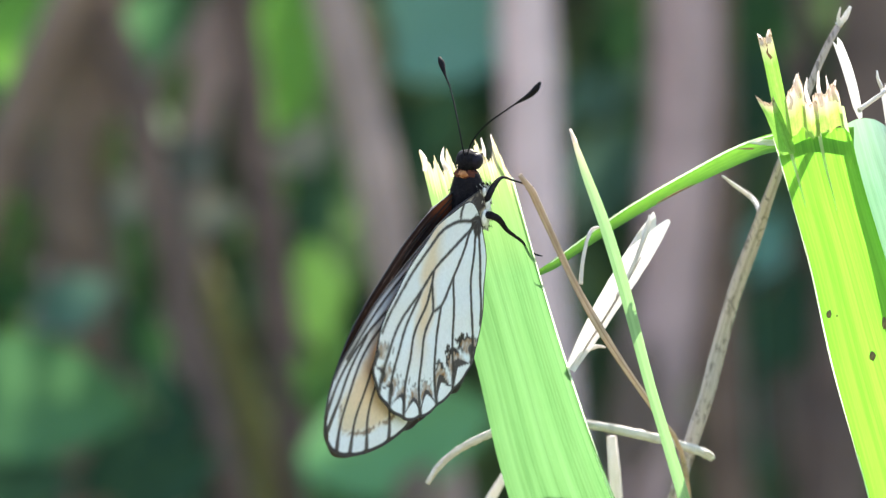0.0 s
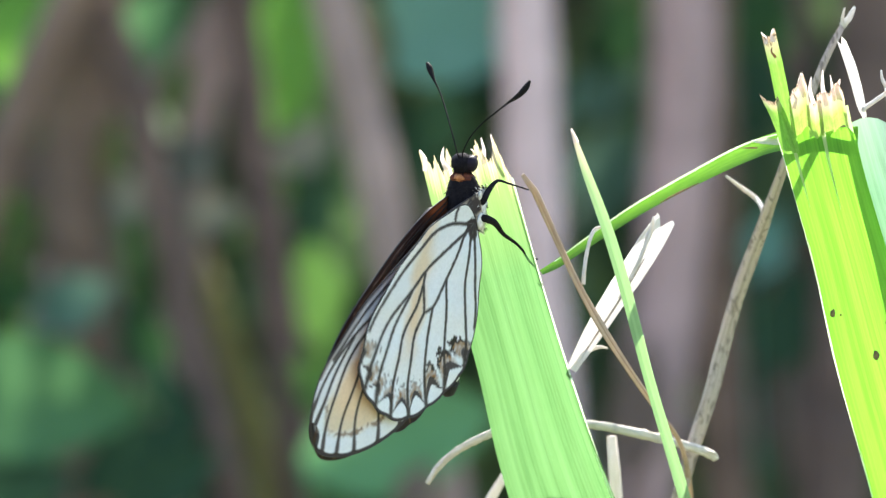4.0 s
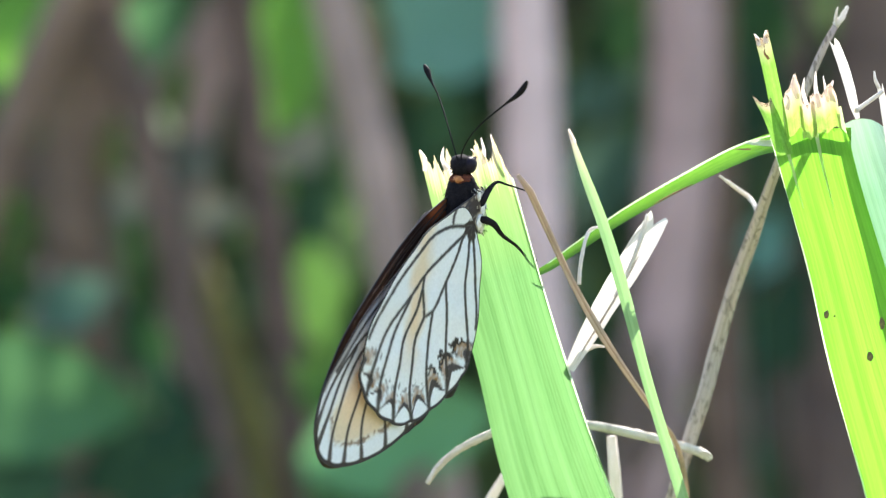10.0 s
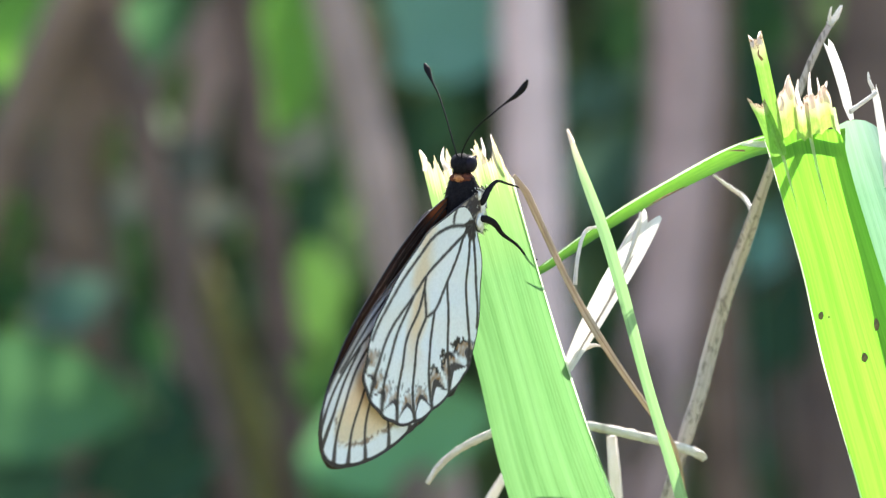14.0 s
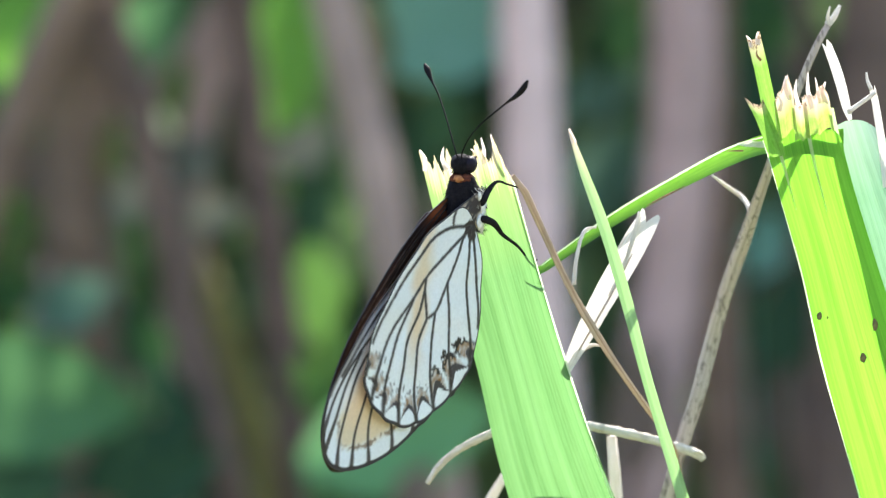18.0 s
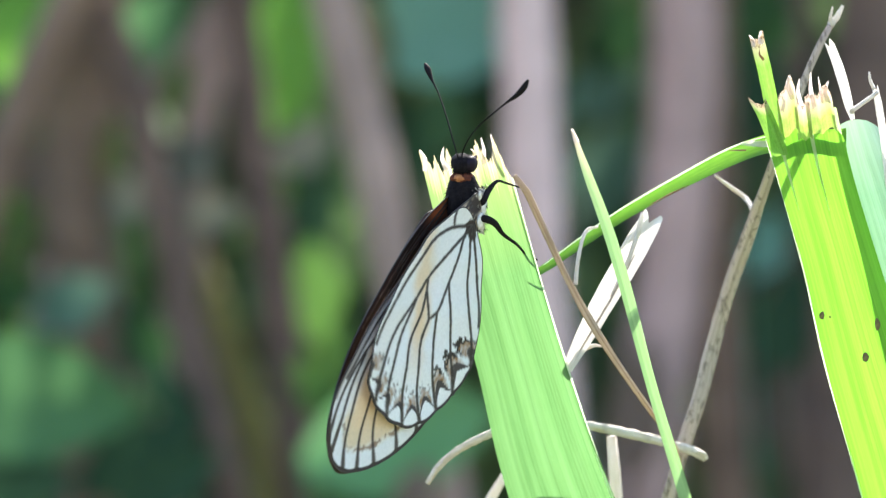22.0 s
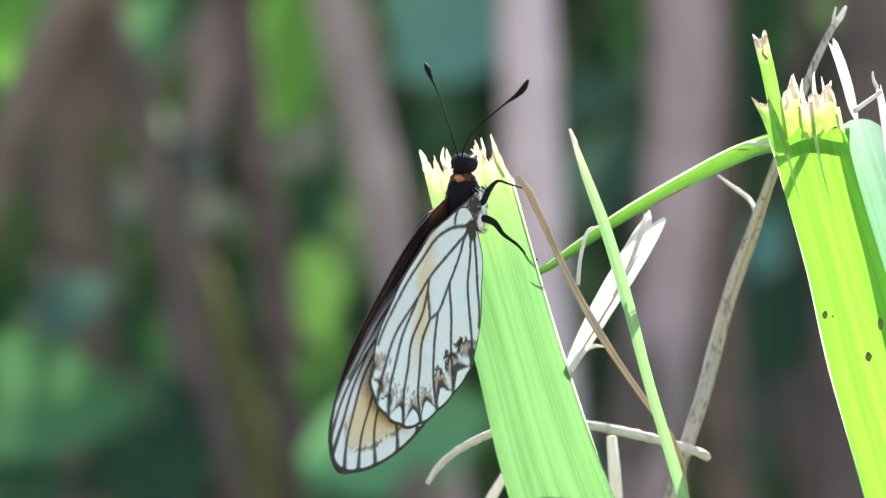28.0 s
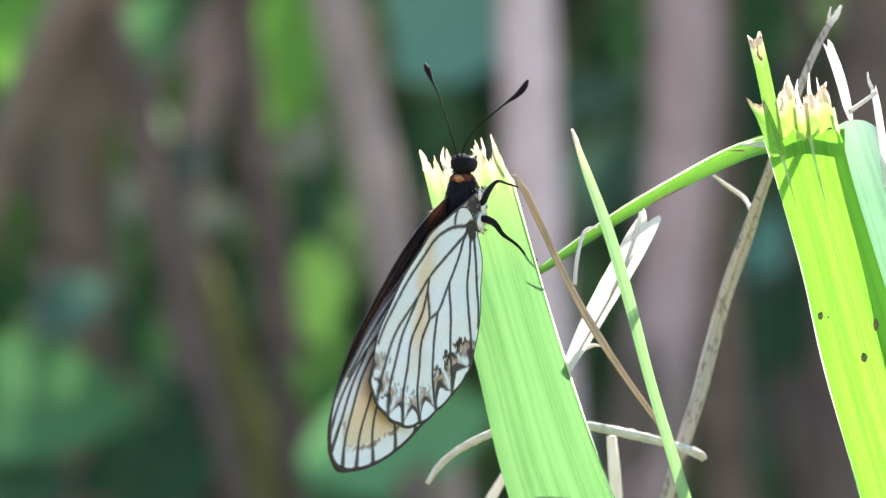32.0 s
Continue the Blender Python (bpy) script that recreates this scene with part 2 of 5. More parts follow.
MOSS = foliage_material("mid_green_leaf", (0.115, 0.24, 0.05), (0.10, 0.21, 0.045), 0.4)
DULL = foliage_material("dull_olive_leaf", (0.085, 0.10, 0.04), (0.07, 0.085, 0.035), 0.35)
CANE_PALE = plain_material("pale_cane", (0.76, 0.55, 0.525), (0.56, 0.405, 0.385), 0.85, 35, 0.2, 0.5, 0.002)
DEAD = foliage_material("dead_leaf", (0.20, 0.145, 0.115), (0.17, 0.12, 0.095), 0.3)
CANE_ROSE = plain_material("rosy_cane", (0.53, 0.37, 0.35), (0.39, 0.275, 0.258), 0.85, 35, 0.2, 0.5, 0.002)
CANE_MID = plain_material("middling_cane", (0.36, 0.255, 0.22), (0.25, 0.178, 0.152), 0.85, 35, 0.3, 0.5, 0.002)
CANE_OLIVE = plain_material("olive_cane", (0.26, 0.23, 0.075), (0.17, 0.155, 0.055), 0.85, 35, 0.3, 0.5, 0.002)
LUSH = foliage_material("lush_leaf", (0.165, 0.34, 0.075), (0.14, 0.30, 0.065), 0.4)
# dark gaps of the thicket: shade put into a near-black leaf colour
DEEPER = foliage_material("shade_coloured_leaf", (0.036, 0.088, 0.04), (0.022, 0.057, 0.028), 0.3)
TEALDULL = foliage_material("dull_bluish_leaf", (0.14, 0.25, 0.18), (0.11, 0.20, 0.145), 0.35)
# blurred pale highlights among the canes, put into a grey leaf colour
GREYL_LEAF = foliage_material("grey_highlight_leaf", (0.165, 0.18, 0.145), (0.13, 0.145, 0.118), 0.3)
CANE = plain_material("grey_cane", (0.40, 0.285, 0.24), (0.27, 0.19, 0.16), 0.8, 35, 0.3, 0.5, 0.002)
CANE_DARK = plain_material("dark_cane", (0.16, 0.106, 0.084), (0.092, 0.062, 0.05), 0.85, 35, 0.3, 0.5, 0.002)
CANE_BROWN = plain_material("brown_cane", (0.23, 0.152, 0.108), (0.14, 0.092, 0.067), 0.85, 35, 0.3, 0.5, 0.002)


def cane(points, width, mat, label, seed):
    """A thick old stalk with nodes, from the soil up."""
    foot = Vector(points[0])
    e = thing("cane", foot, label, "cane", "canes of the thicket")
    pts = [Vector(p) for p in points]
    stem("stalk", pts, [width * 0.55, width * 0.5, width * 0.48, width * 0.45], mat, e, 60, 14, 1.0, 0.08, seed)
    path = curve(pts, 8)
    for k in (2, 4, 6):
        a = path[k + 1] - path[k] if k < 7 else path[k] - path[k - 1]
        a = Vector(a).normalized()
        c = Vector(path[k])
        stem("node", [c - a * 0.004, c, c + a * 0.004], [width * 0.5, width * 0.57, width * 0.5], mat, e, 7, 14, 1.0, 0.02, seed + k)


def leaf_mesh(length, width, droop, nl=9, nw=4):
    """A pointed oval leaf along +y from the origin, folded a little along its midrib."""
    verts, faces = [], []
    for j in range(nl):
        v = j / (nl - 1)
        w = width * (math.sin(math.pi * min(1, v * 0.96 + 0.03)) ** 0.8) * (1.15 - 0.4 * v) * 0.5
        for i in range(nw + 1):
            u = 2 * i / nw - 1
            verts.append(Vector((u * w, v * length, -droop * length * v * v + 0.12 * w * abs(u) * 2)))
    for j in range(nl - 1):
        for i in range(nw):
            k = j * (nw + 1) + i
            faces.append((k, k + 1, k + nw + 2, k + nw + 1))
    return verts, faces


def broad_leaf(middle, length, width, turn, mat, label, foot, tilt=80, seed=0):
    """One broad leaf of the undergrowth on its own stalk from the soil."""
    e = thing("undergrowth_leaf", foot, label, "leaf", "undergrowth leaves")
    verts, faces = leaf_mesh(length, width, 0.12, 14, 8)
    m = Matrix.Translation(Vector(middle) - Vector(foot)) @ Matrix.Rotation(radians(turn), 4, "Y") @ Matrix.Rotation(radians(tilt), 4, "X") @ Matrix.Translation((0, -length / 2, 0))
    mesh_object("lamina", [m @ v for v in verts], faces, mat, e)
    joint = Vector(foot) + m @ Vector((0, 0, 0))
    stem("petiole", [Vector(foot), (Vector(foot) + joint) / 2 + Vector((0.0, 0.02, 0.02)), joint], [2.2, 1.8, 1.2], mat, e, 16, 6)


def hedge():
    """The wall of leaves behind the canes."""
    rnd = random.Random(5)
    base_v, base_f = leaf_mesh(1.0, 0.5, 0.2, 6, 2)
    verts, faces = [], []
    for _ in range(9000):
        y = rnd.uniform(1.15, 2.3)
        x = rnd.uniform(-1.3, 1.3)
        z = rnd.uniform(0.0, 1.0) ** 1.2 * 1.05
        size = rnd.uniform(0.035, 0.085)
        m = Matrix.Translation((x, y, z)) @ Euler((rnd.uniform(-1.9, 0.3), rnd.uniform(-0.9, 0.9), rnd.uniform(0, 6.28))).to_matrix().to_4x4() @ Matrix.Scale(size, 4)
        k = len(verts)
        verts += [m @ v for v in base_v]
        faces += [tuple(k + i for i in f) for f in base_f]
    ob = mesh_object("hedge_foliage", verts, faces, HEDGE)
    tagged(ob, "dense dark green leaves of the thicket", "foliage", kind="stuff")


# Backdrop sheet: the deep shade behind the hedge is put into its colour.
def shaded_backdrop():
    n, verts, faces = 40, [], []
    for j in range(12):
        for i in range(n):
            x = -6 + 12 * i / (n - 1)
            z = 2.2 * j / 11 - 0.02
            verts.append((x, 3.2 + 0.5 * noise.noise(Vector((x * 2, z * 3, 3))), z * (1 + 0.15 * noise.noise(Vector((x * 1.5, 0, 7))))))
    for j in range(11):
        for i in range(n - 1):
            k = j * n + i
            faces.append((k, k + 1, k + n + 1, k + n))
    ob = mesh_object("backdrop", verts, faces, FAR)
    tagged(ob, "dark green backdrop sheet with deep shade put into its colour", "backdrop", kind="structure")


FAR = plain_material("far_shaded_green", (0.05, 0.11, 0.05), (0.012, 0.03, 0.015), 0.9, 14, 0.1, 1.0, 0.05)
shaded_backdrop()
hedge()
GREYL, DARKL, BROWNL = "thick pale grey-brown cane rising from the soil", "thick dark brown cane in the shaded thicket", "thick brown cane in the thicket"
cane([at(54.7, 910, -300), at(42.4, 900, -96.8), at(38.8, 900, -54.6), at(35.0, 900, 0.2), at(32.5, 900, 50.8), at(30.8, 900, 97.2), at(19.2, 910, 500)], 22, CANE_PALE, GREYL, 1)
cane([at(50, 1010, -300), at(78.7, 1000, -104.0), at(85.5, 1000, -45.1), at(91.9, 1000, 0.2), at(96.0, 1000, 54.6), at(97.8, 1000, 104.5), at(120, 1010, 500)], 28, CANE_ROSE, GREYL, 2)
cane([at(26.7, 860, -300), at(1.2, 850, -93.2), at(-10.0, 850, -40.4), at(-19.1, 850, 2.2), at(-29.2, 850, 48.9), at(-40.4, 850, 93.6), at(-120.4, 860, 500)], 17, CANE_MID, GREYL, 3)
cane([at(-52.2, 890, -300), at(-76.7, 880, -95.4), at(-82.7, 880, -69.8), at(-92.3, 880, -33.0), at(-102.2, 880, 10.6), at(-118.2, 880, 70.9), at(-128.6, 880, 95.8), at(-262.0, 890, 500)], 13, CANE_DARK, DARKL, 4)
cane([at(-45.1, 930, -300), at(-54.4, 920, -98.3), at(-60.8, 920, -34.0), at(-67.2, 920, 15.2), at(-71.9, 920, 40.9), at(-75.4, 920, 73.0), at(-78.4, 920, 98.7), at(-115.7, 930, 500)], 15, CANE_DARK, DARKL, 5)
cane([at(-116.8, 980, -300), at(-107.4, 970, -101.9), at(-105.2, 970, -35.3), at(-100.7, 970, 4.7), at(-95.4, 970, 46.8), at(-90.1, 970, 75.7), at(-83.4, 970, 102.3), at(-3.4, 980, 500)], 14, CANE, GREYL, 6)
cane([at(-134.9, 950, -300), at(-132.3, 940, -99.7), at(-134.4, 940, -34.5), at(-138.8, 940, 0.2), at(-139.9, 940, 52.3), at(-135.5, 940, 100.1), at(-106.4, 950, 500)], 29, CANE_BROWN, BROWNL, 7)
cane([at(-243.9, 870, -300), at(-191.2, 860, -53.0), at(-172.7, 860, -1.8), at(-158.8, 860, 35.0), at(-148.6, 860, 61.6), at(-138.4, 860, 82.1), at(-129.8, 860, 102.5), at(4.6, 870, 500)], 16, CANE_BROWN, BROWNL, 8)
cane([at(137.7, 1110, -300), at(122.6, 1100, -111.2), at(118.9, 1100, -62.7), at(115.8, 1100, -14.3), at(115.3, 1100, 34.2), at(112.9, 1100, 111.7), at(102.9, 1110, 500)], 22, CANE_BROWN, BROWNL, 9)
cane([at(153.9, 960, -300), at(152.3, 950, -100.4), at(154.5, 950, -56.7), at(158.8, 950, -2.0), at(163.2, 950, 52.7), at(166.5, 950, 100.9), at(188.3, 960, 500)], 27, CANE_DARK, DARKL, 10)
cane([at(-202.8, 1030, -300), at(-175.5, 1020, -105.4), at(-166.3, 1020, -45.7), at(-152.5, 1020, 4.8), at(-134.2, 1020, 41.6), at(-118.1, 1020, 63.4), at(-100.9, 1020, 79.5), at(-83.6, 1020, 110.5), at(94.2, 1030, 500)], 14, CANE, GREYL, 12)
cane([at(-60, 1000, -300), at(-68.4, 990, -103.3), at(-79.2, 990, -58.3), at(-88.7, 990, -29.0), at(-97.7, 990, -6.5), at(-113.9, 990, 29.5), at(-130.3, 990, 74.5), at(-142.7, 990, 103.7), at(-260, 1000, 500)], 12, CANE_OLIVE, "olive green stalk leaning among the canes", 13)
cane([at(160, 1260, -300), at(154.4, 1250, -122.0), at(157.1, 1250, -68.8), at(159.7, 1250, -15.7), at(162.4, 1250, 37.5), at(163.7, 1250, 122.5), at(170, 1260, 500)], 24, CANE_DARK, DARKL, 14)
LL, ML = "broad green leaf in the undergrowth", "muted green leaf among the canes"
broad_leaf(at(-144.4, 830, -52.8), 0.080, 0.047, 97, BROAD, LL, at(-134.4, 860, -300), 78)
broad_leaf(at(-14.4, 830, -66.2), 0.074, 0.044, 75, FRESH, LL, at(-4.4, 860, -300), 78)
broad_leaf(at(-65.9, 1100, 92.3), 0.092, 0.030, 3, LIME, "lime green leaf in the thicket with sunlight put into its colour", at(-55.9, 1130, -300), 85)
broad_leaf(at(-157.4, 900, 84.6), 0.044, 0.032, 20, LIME, "lime green leaf in the thicket with sunlight put into its colour", at(-147.4, 930, -300), 85)
broad_leaf(at(-165.8, 930, 60.6), 0.030, 0.017, 10, MOSS, ML, at(-155.8, 960, -300), 82)
broad_leaf(at(-49.4, 960, -16.3), 0.042, 0.024, -8, LUSH, "yellowish green leaf in the thicket", at(-39.4, 990, -300), 84)
broad_leaf(at(3.9, 1100, 95.9), 0.085, 0.052, 80, TEAL, "bluish green leaf in the thicket", at(13.9, 1130, -300), 80)
broad_leaf(at(70.3, 1150, 70.3), 0.038, 0.024, 70, TEALDULL, ML, at(80.3, 1180, -300), 82)
broad_leaf(at(77.8, 1150, 96.5), 0.038, 0.028, 10, DEEP, LL, at(87.8, 1180, -300), 82)
broad_leaf(at(74.1, 1180, 35.9), 0.048, 0.031, 20, TEALDULL, ML, at(84.1, 1210, -300), 82)
broad_leaf(at(142.1, 1150, 2.8), 0.033, 0.024, 25, TEAL, "bluish green leaf in the thicket", at(152.1, 1180, -300), 82)
broad_leaf(at(141.6, 1150, 100.3), 0.050, 0.030, 15, DEEP, LL, at(151.6, 1180, -300), 82)
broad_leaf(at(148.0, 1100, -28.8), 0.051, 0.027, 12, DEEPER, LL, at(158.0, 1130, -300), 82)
broad_leaf(at(156.0, 1060, -77.6), 0.038, 0.024, 30, DEAD, "dead brown leaf hanging in the thicket", at(166.0, 1090, -300), 85)
# added dead leaf, dulls the lower part of the pale cane behind it
broad_leaf(at(75.7, 950, -61.0), 0.057, 0.024, 8, DEAD, "dead brown leaf hanging in the thicket", at(85.7, 980, -300), 85)
broad_leaf(at(-26.9, 940, 82.8), 0.041, 0.016, -10, DULL, "dull olive leaf in the thicket", at(-16.9, 970, -300), 84)
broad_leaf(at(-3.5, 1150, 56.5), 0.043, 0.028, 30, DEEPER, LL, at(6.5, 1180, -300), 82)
broad_leaf(at(-56.1, 1020, 42.0), 0.028, 0.021, 60, GREYL_LEAF, "greyish leaf in the thicket with a highlight put into its colour", at(-46.1, 1050, -300), 82)
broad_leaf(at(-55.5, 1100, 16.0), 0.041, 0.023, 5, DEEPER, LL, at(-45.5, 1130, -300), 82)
broad_leaf(at(-118.3, 1000, 88.6), 0.043, 0.028, 35, FRESH, ML, at(-108.3, 1030, -300), 82)
broad_leaf(at(-105.6, 1000, 62.5), 0.034, 0.014, -5, MOSS, ML, at(-95.6, 1030, -300), 82)
broad_leaf(at(-115.6, 900, 20.3), 0.023, 0.018, 60, GREYL_LEAF, "greyish leaf in the thicket with a highlight put into its colour", at(-105.6, 930, -300), 82)
broad_leaf(at(-95.4, 940, 33.9), 0.024, 0.017, 20, GREYL_LEAF, "greyish leaf in the thicket with a highlight put into its colour", at(-85.4, 970, -300), 82)
broad_leaf(at(-87.3, 950, 13.3), 0.024, 0.015, 80, GREYL_LEAF, "greyish leaf in the thicket with a highlight put into its colour", at(-77.3, 980, -300), 82)
broad_leaf(at(-138.0, 900, -19.8), 0.032, 0.023, 65, TEALDULL, ML, at(-128.0, 930, -300), 82)
# dark leaves stand in for shade low in the undergrowth
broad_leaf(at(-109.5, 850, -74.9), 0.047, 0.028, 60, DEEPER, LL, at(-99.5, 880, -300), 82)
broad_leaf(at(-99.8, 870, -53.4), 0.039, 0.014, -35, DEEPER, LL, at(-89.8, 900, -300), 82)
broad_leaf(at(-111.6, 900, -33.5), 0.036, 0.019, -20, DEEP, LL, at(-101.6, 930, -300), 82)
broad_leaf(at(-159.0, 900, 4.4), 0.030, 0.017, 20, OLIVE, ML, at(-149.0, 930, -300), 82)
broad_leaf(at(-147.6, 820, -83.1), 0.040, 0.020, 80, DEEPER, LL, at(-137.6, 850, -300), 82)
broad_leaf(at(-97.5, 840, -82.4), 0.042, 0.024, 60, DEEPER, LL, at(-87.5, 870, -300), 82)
broad_leaf(at(-154.0, 930, 30.4), 0.028, 0.015, 15, DEAD, "dead brown leaf hanging in the thicket", at(-144.0, 960, -300), 85)
broad_leaf(at(-156.2, 950, 24.3), 0.026, 0.013, -20, DULL, ML, at(-146.2, 980, -300), 82)
broad_leaf(at(-126.5, 925, 38.9), 0.026, 0.009, 5, DULL, ML, at(-116.5, 955, -300), 82)
broad_leaf(at(-125.7, 1100, 75.3), 0.022, 0.015, 30, MOSS, ML, at(-115.7, 1130, -300), 82)
broad_leaf(at(-47.3, 900, -52.5), 0.032, 0.015, -30, MOSS, ML, at(-37.3, 930, -300), 82)
broad_leaf(at(-39.7, 930, -42.9), 0.028, 0.015, 20, MOSS, ML, at(-29.7, 960, -300), 82)
broad_leaf(at(132.3, 1190, 43.8), 0.041, 0.023, 25, DEEP, LL, at(142.3, 1220, -300), 82)
broad_leaf(at(171.8, 1200, 28.6), 0.036, 0.021, 40, DULL, ML, at(181.8, 1230, -300), 82)
broad_leaf(at(-158.8, 880, -16.4), 0.025, 0.015, 70, DEEP, LL, at(-148.8, 910, -300), 82)
broad_leaf(at(-30.4, 900, -82.1), 0.030, 0.015, 70, MOSS, ML, at(-20.4, 930, -300), 82)
broad_leaf(at(-9.6, 800, -81.8), 0.021, 0.012, 40, DEAD, "dead brown leaf hanging in the thicket", at(0.4, 830, -300), 85)
# added shade-coloured leaf, covers bright hedge leaves behind it
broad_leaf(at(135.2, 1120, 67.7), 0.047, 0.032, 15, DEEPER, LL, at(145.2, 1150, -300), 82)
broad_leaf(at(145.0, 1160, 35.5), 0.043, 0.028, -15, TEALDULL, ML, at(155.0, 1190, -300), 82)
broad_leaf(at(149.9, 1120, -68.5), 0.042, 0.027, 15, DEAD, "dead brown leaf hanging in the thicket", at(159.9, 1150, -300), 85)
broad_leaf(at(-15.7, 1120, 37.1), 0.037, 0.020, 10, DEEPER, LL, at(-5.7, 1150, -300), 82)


# ---------------------------------------------------------------- the cut grass blade that the butterfly sits on
def left_blade():
    root = at(88, 90, -300)
    e = thing("grass_blade", root, "broad light green grass blade with a frayed cut tip", "grass blade")
    face = (-0.25, -1, 0.1)
    pts = [root, at(78, 72, -235), at(53, 38, -120), at(15.3, 15, -32.1), at(9.4, 10, -12.8), at(4.7, 6, 3.6), at(2, 4, 13.8)]
    ribbon("lamina", pts, [8, 12.5, 14, 13.0, 11.1, 10.9, 10.6], LEFT_GREEN, e, face, 0.07, 130, 150, fray=1.3,
           top=[0.1, 1.0, 2.6, 1.2, 3.3, 2.0, 0.6, 2.8, 3.2, 3.6, 3.0, 2.2, 1.6, 0.4, 2.4, 3.4, 2.6, 0.2, 3.6, 6.0], wave=0.005, seed=3)
    ribbon("margin", [at(58.7, 37.8, -120), at(21.72, 13.7, -32), at(15.5, 9.2, -14.2), at(11.5, 6.2, -1.3), at(8.7, 4.3, 8.9)], [0.32, 0.32, 0.28, 0.24, 0.16], RIM, e, face, 0.1, 2, 60,
         label="pale raised leaf margin")
    # torn fibres along the cut
    for k, (a, b, w) in enumerate([((at(-2.3, 4, 10)), (at(-3, 3.6, 12.6)), 0.5), ((at(0.4, 4, 10)), (at(0.1, 3.7, 12.9)), 0.6), ((at(1.1, 4.2, 9.1)), (at(-0.4, 3.7, 11.1)), 0.35), ((at(4.1, 4.2, 10.7)), (at(3.4, 4, 12.6)), 0.4), ((at(5.1, 4.2, 10.7)), (at(4.7, 4, 14.1)), 0.5), ((at(7.6, 4.2, 9.3)), (at(5.9, 3.6, 14.5)), 0.6)]):
        sliver("torn_fibre", a, b, w, CUT_EDGE, e, 20 + k)
    return e


def thin_blade():
    root = at(40.8, 30, -79.1)
    root = Vector((root.x, root.y, 0.0))
    e = thing("thin_grass_blade", root, "slender green grass blade with a browned tip", "grass blade")
    face = (0.35, -1, 0.0)
    pts = [root, at(35.1, 22, -46.9), at(30.8, 14, -32), at(25.8, 4, -16.9), at(22.3, -2, -4.8), at(19.7, -5, 3.2), at(17.2, -7, 9.7), at(15.5, -8, 14.5)]
    ribbon("lamina", pts, [2.2, 2.1, 1.7, 1.45, 1.6, 1.5, 1.1, 0.35], THIN_GREEN, e, face, 0.1, 8, 110, wave=0.02, seed=9)
    ribbon("dry_tip", [at(16.1, -7.8, 12.9), at(15.8, -8.0, 13.7), at(15.45, -8.2, 14.6)], [0.75, 0.55, 0.26], CUT_EDGE, e, face, 0.1, 4, 16, wave=0.05, seed=19, label="pale withered tip")
    return e


def arch_leaf(e):
    """A narrow leaf of the cut stalk: it wraps the back of the bundle and arches away."""
    pts = [at(50.5, 1.5, 13.4), at(49.6, 1.7, 13.4), at(45.4, 1.9, 13.4), at(41.9, 3.5, 13.35), at(36.8, 9, 11.7), at(29.9, 12, 8.2), at(22.8, 13, 4.1), at(16.9, 11, 0.2), at(13.1, 9, -2.4), at(11.4, 8, -3.3)]
    leaf = ribbon("arching_leaf", pts, [3.4, 3.3, 3.1, 2.7, 2.35, 1.85, 1.55, 1.3, 1.05, 0.7], ARCH_GREEN, e, (0, -1, 0.3), 0.14, 10, 120, wave=0.02, seed=12, label="narrow green leaf arching away from the cut stalk")
    ribbon("leaf_margin", [at(41.7, 3, 14.4), at(36.8, 8.4, 12.9), at(29.9, 11.4, 9.2), at(22.7, 12.4, 4.95), at(16.9, 10.4, 0.9), at(13.1, 8.6, -1.9)], [0.2, 0.24, 0.24, 0.2, 0.16, 0.1], RIM, e, (0, -1, 0.3), 0.1, 2, 60)
    sliver("torn_edge", at(40.9, 4.4, 13.2), at(37.6, 8, 13.4), 0.9, CUT_EDGE, e, 41, (0, -1, 0.3))
    sliver("scorched_edge", at(38.4, 6.6, 12.5), at(36.4, 8.2, 12.5), 0.25, BROWN_EDGE, e, 42, (0, -1, 0.3))
    stem("browned_margin", [at(26.5, 10.6, 5.6), at(28.4, 10.5, 6.65), at(30.2, 10.2, 7.55), at(31.4, 10.0, 8.15)], [0.05, 0.11, 0.10, 0.04], BROWN_EDGE, e, 24, 6, 1.0, 0.3, 43)


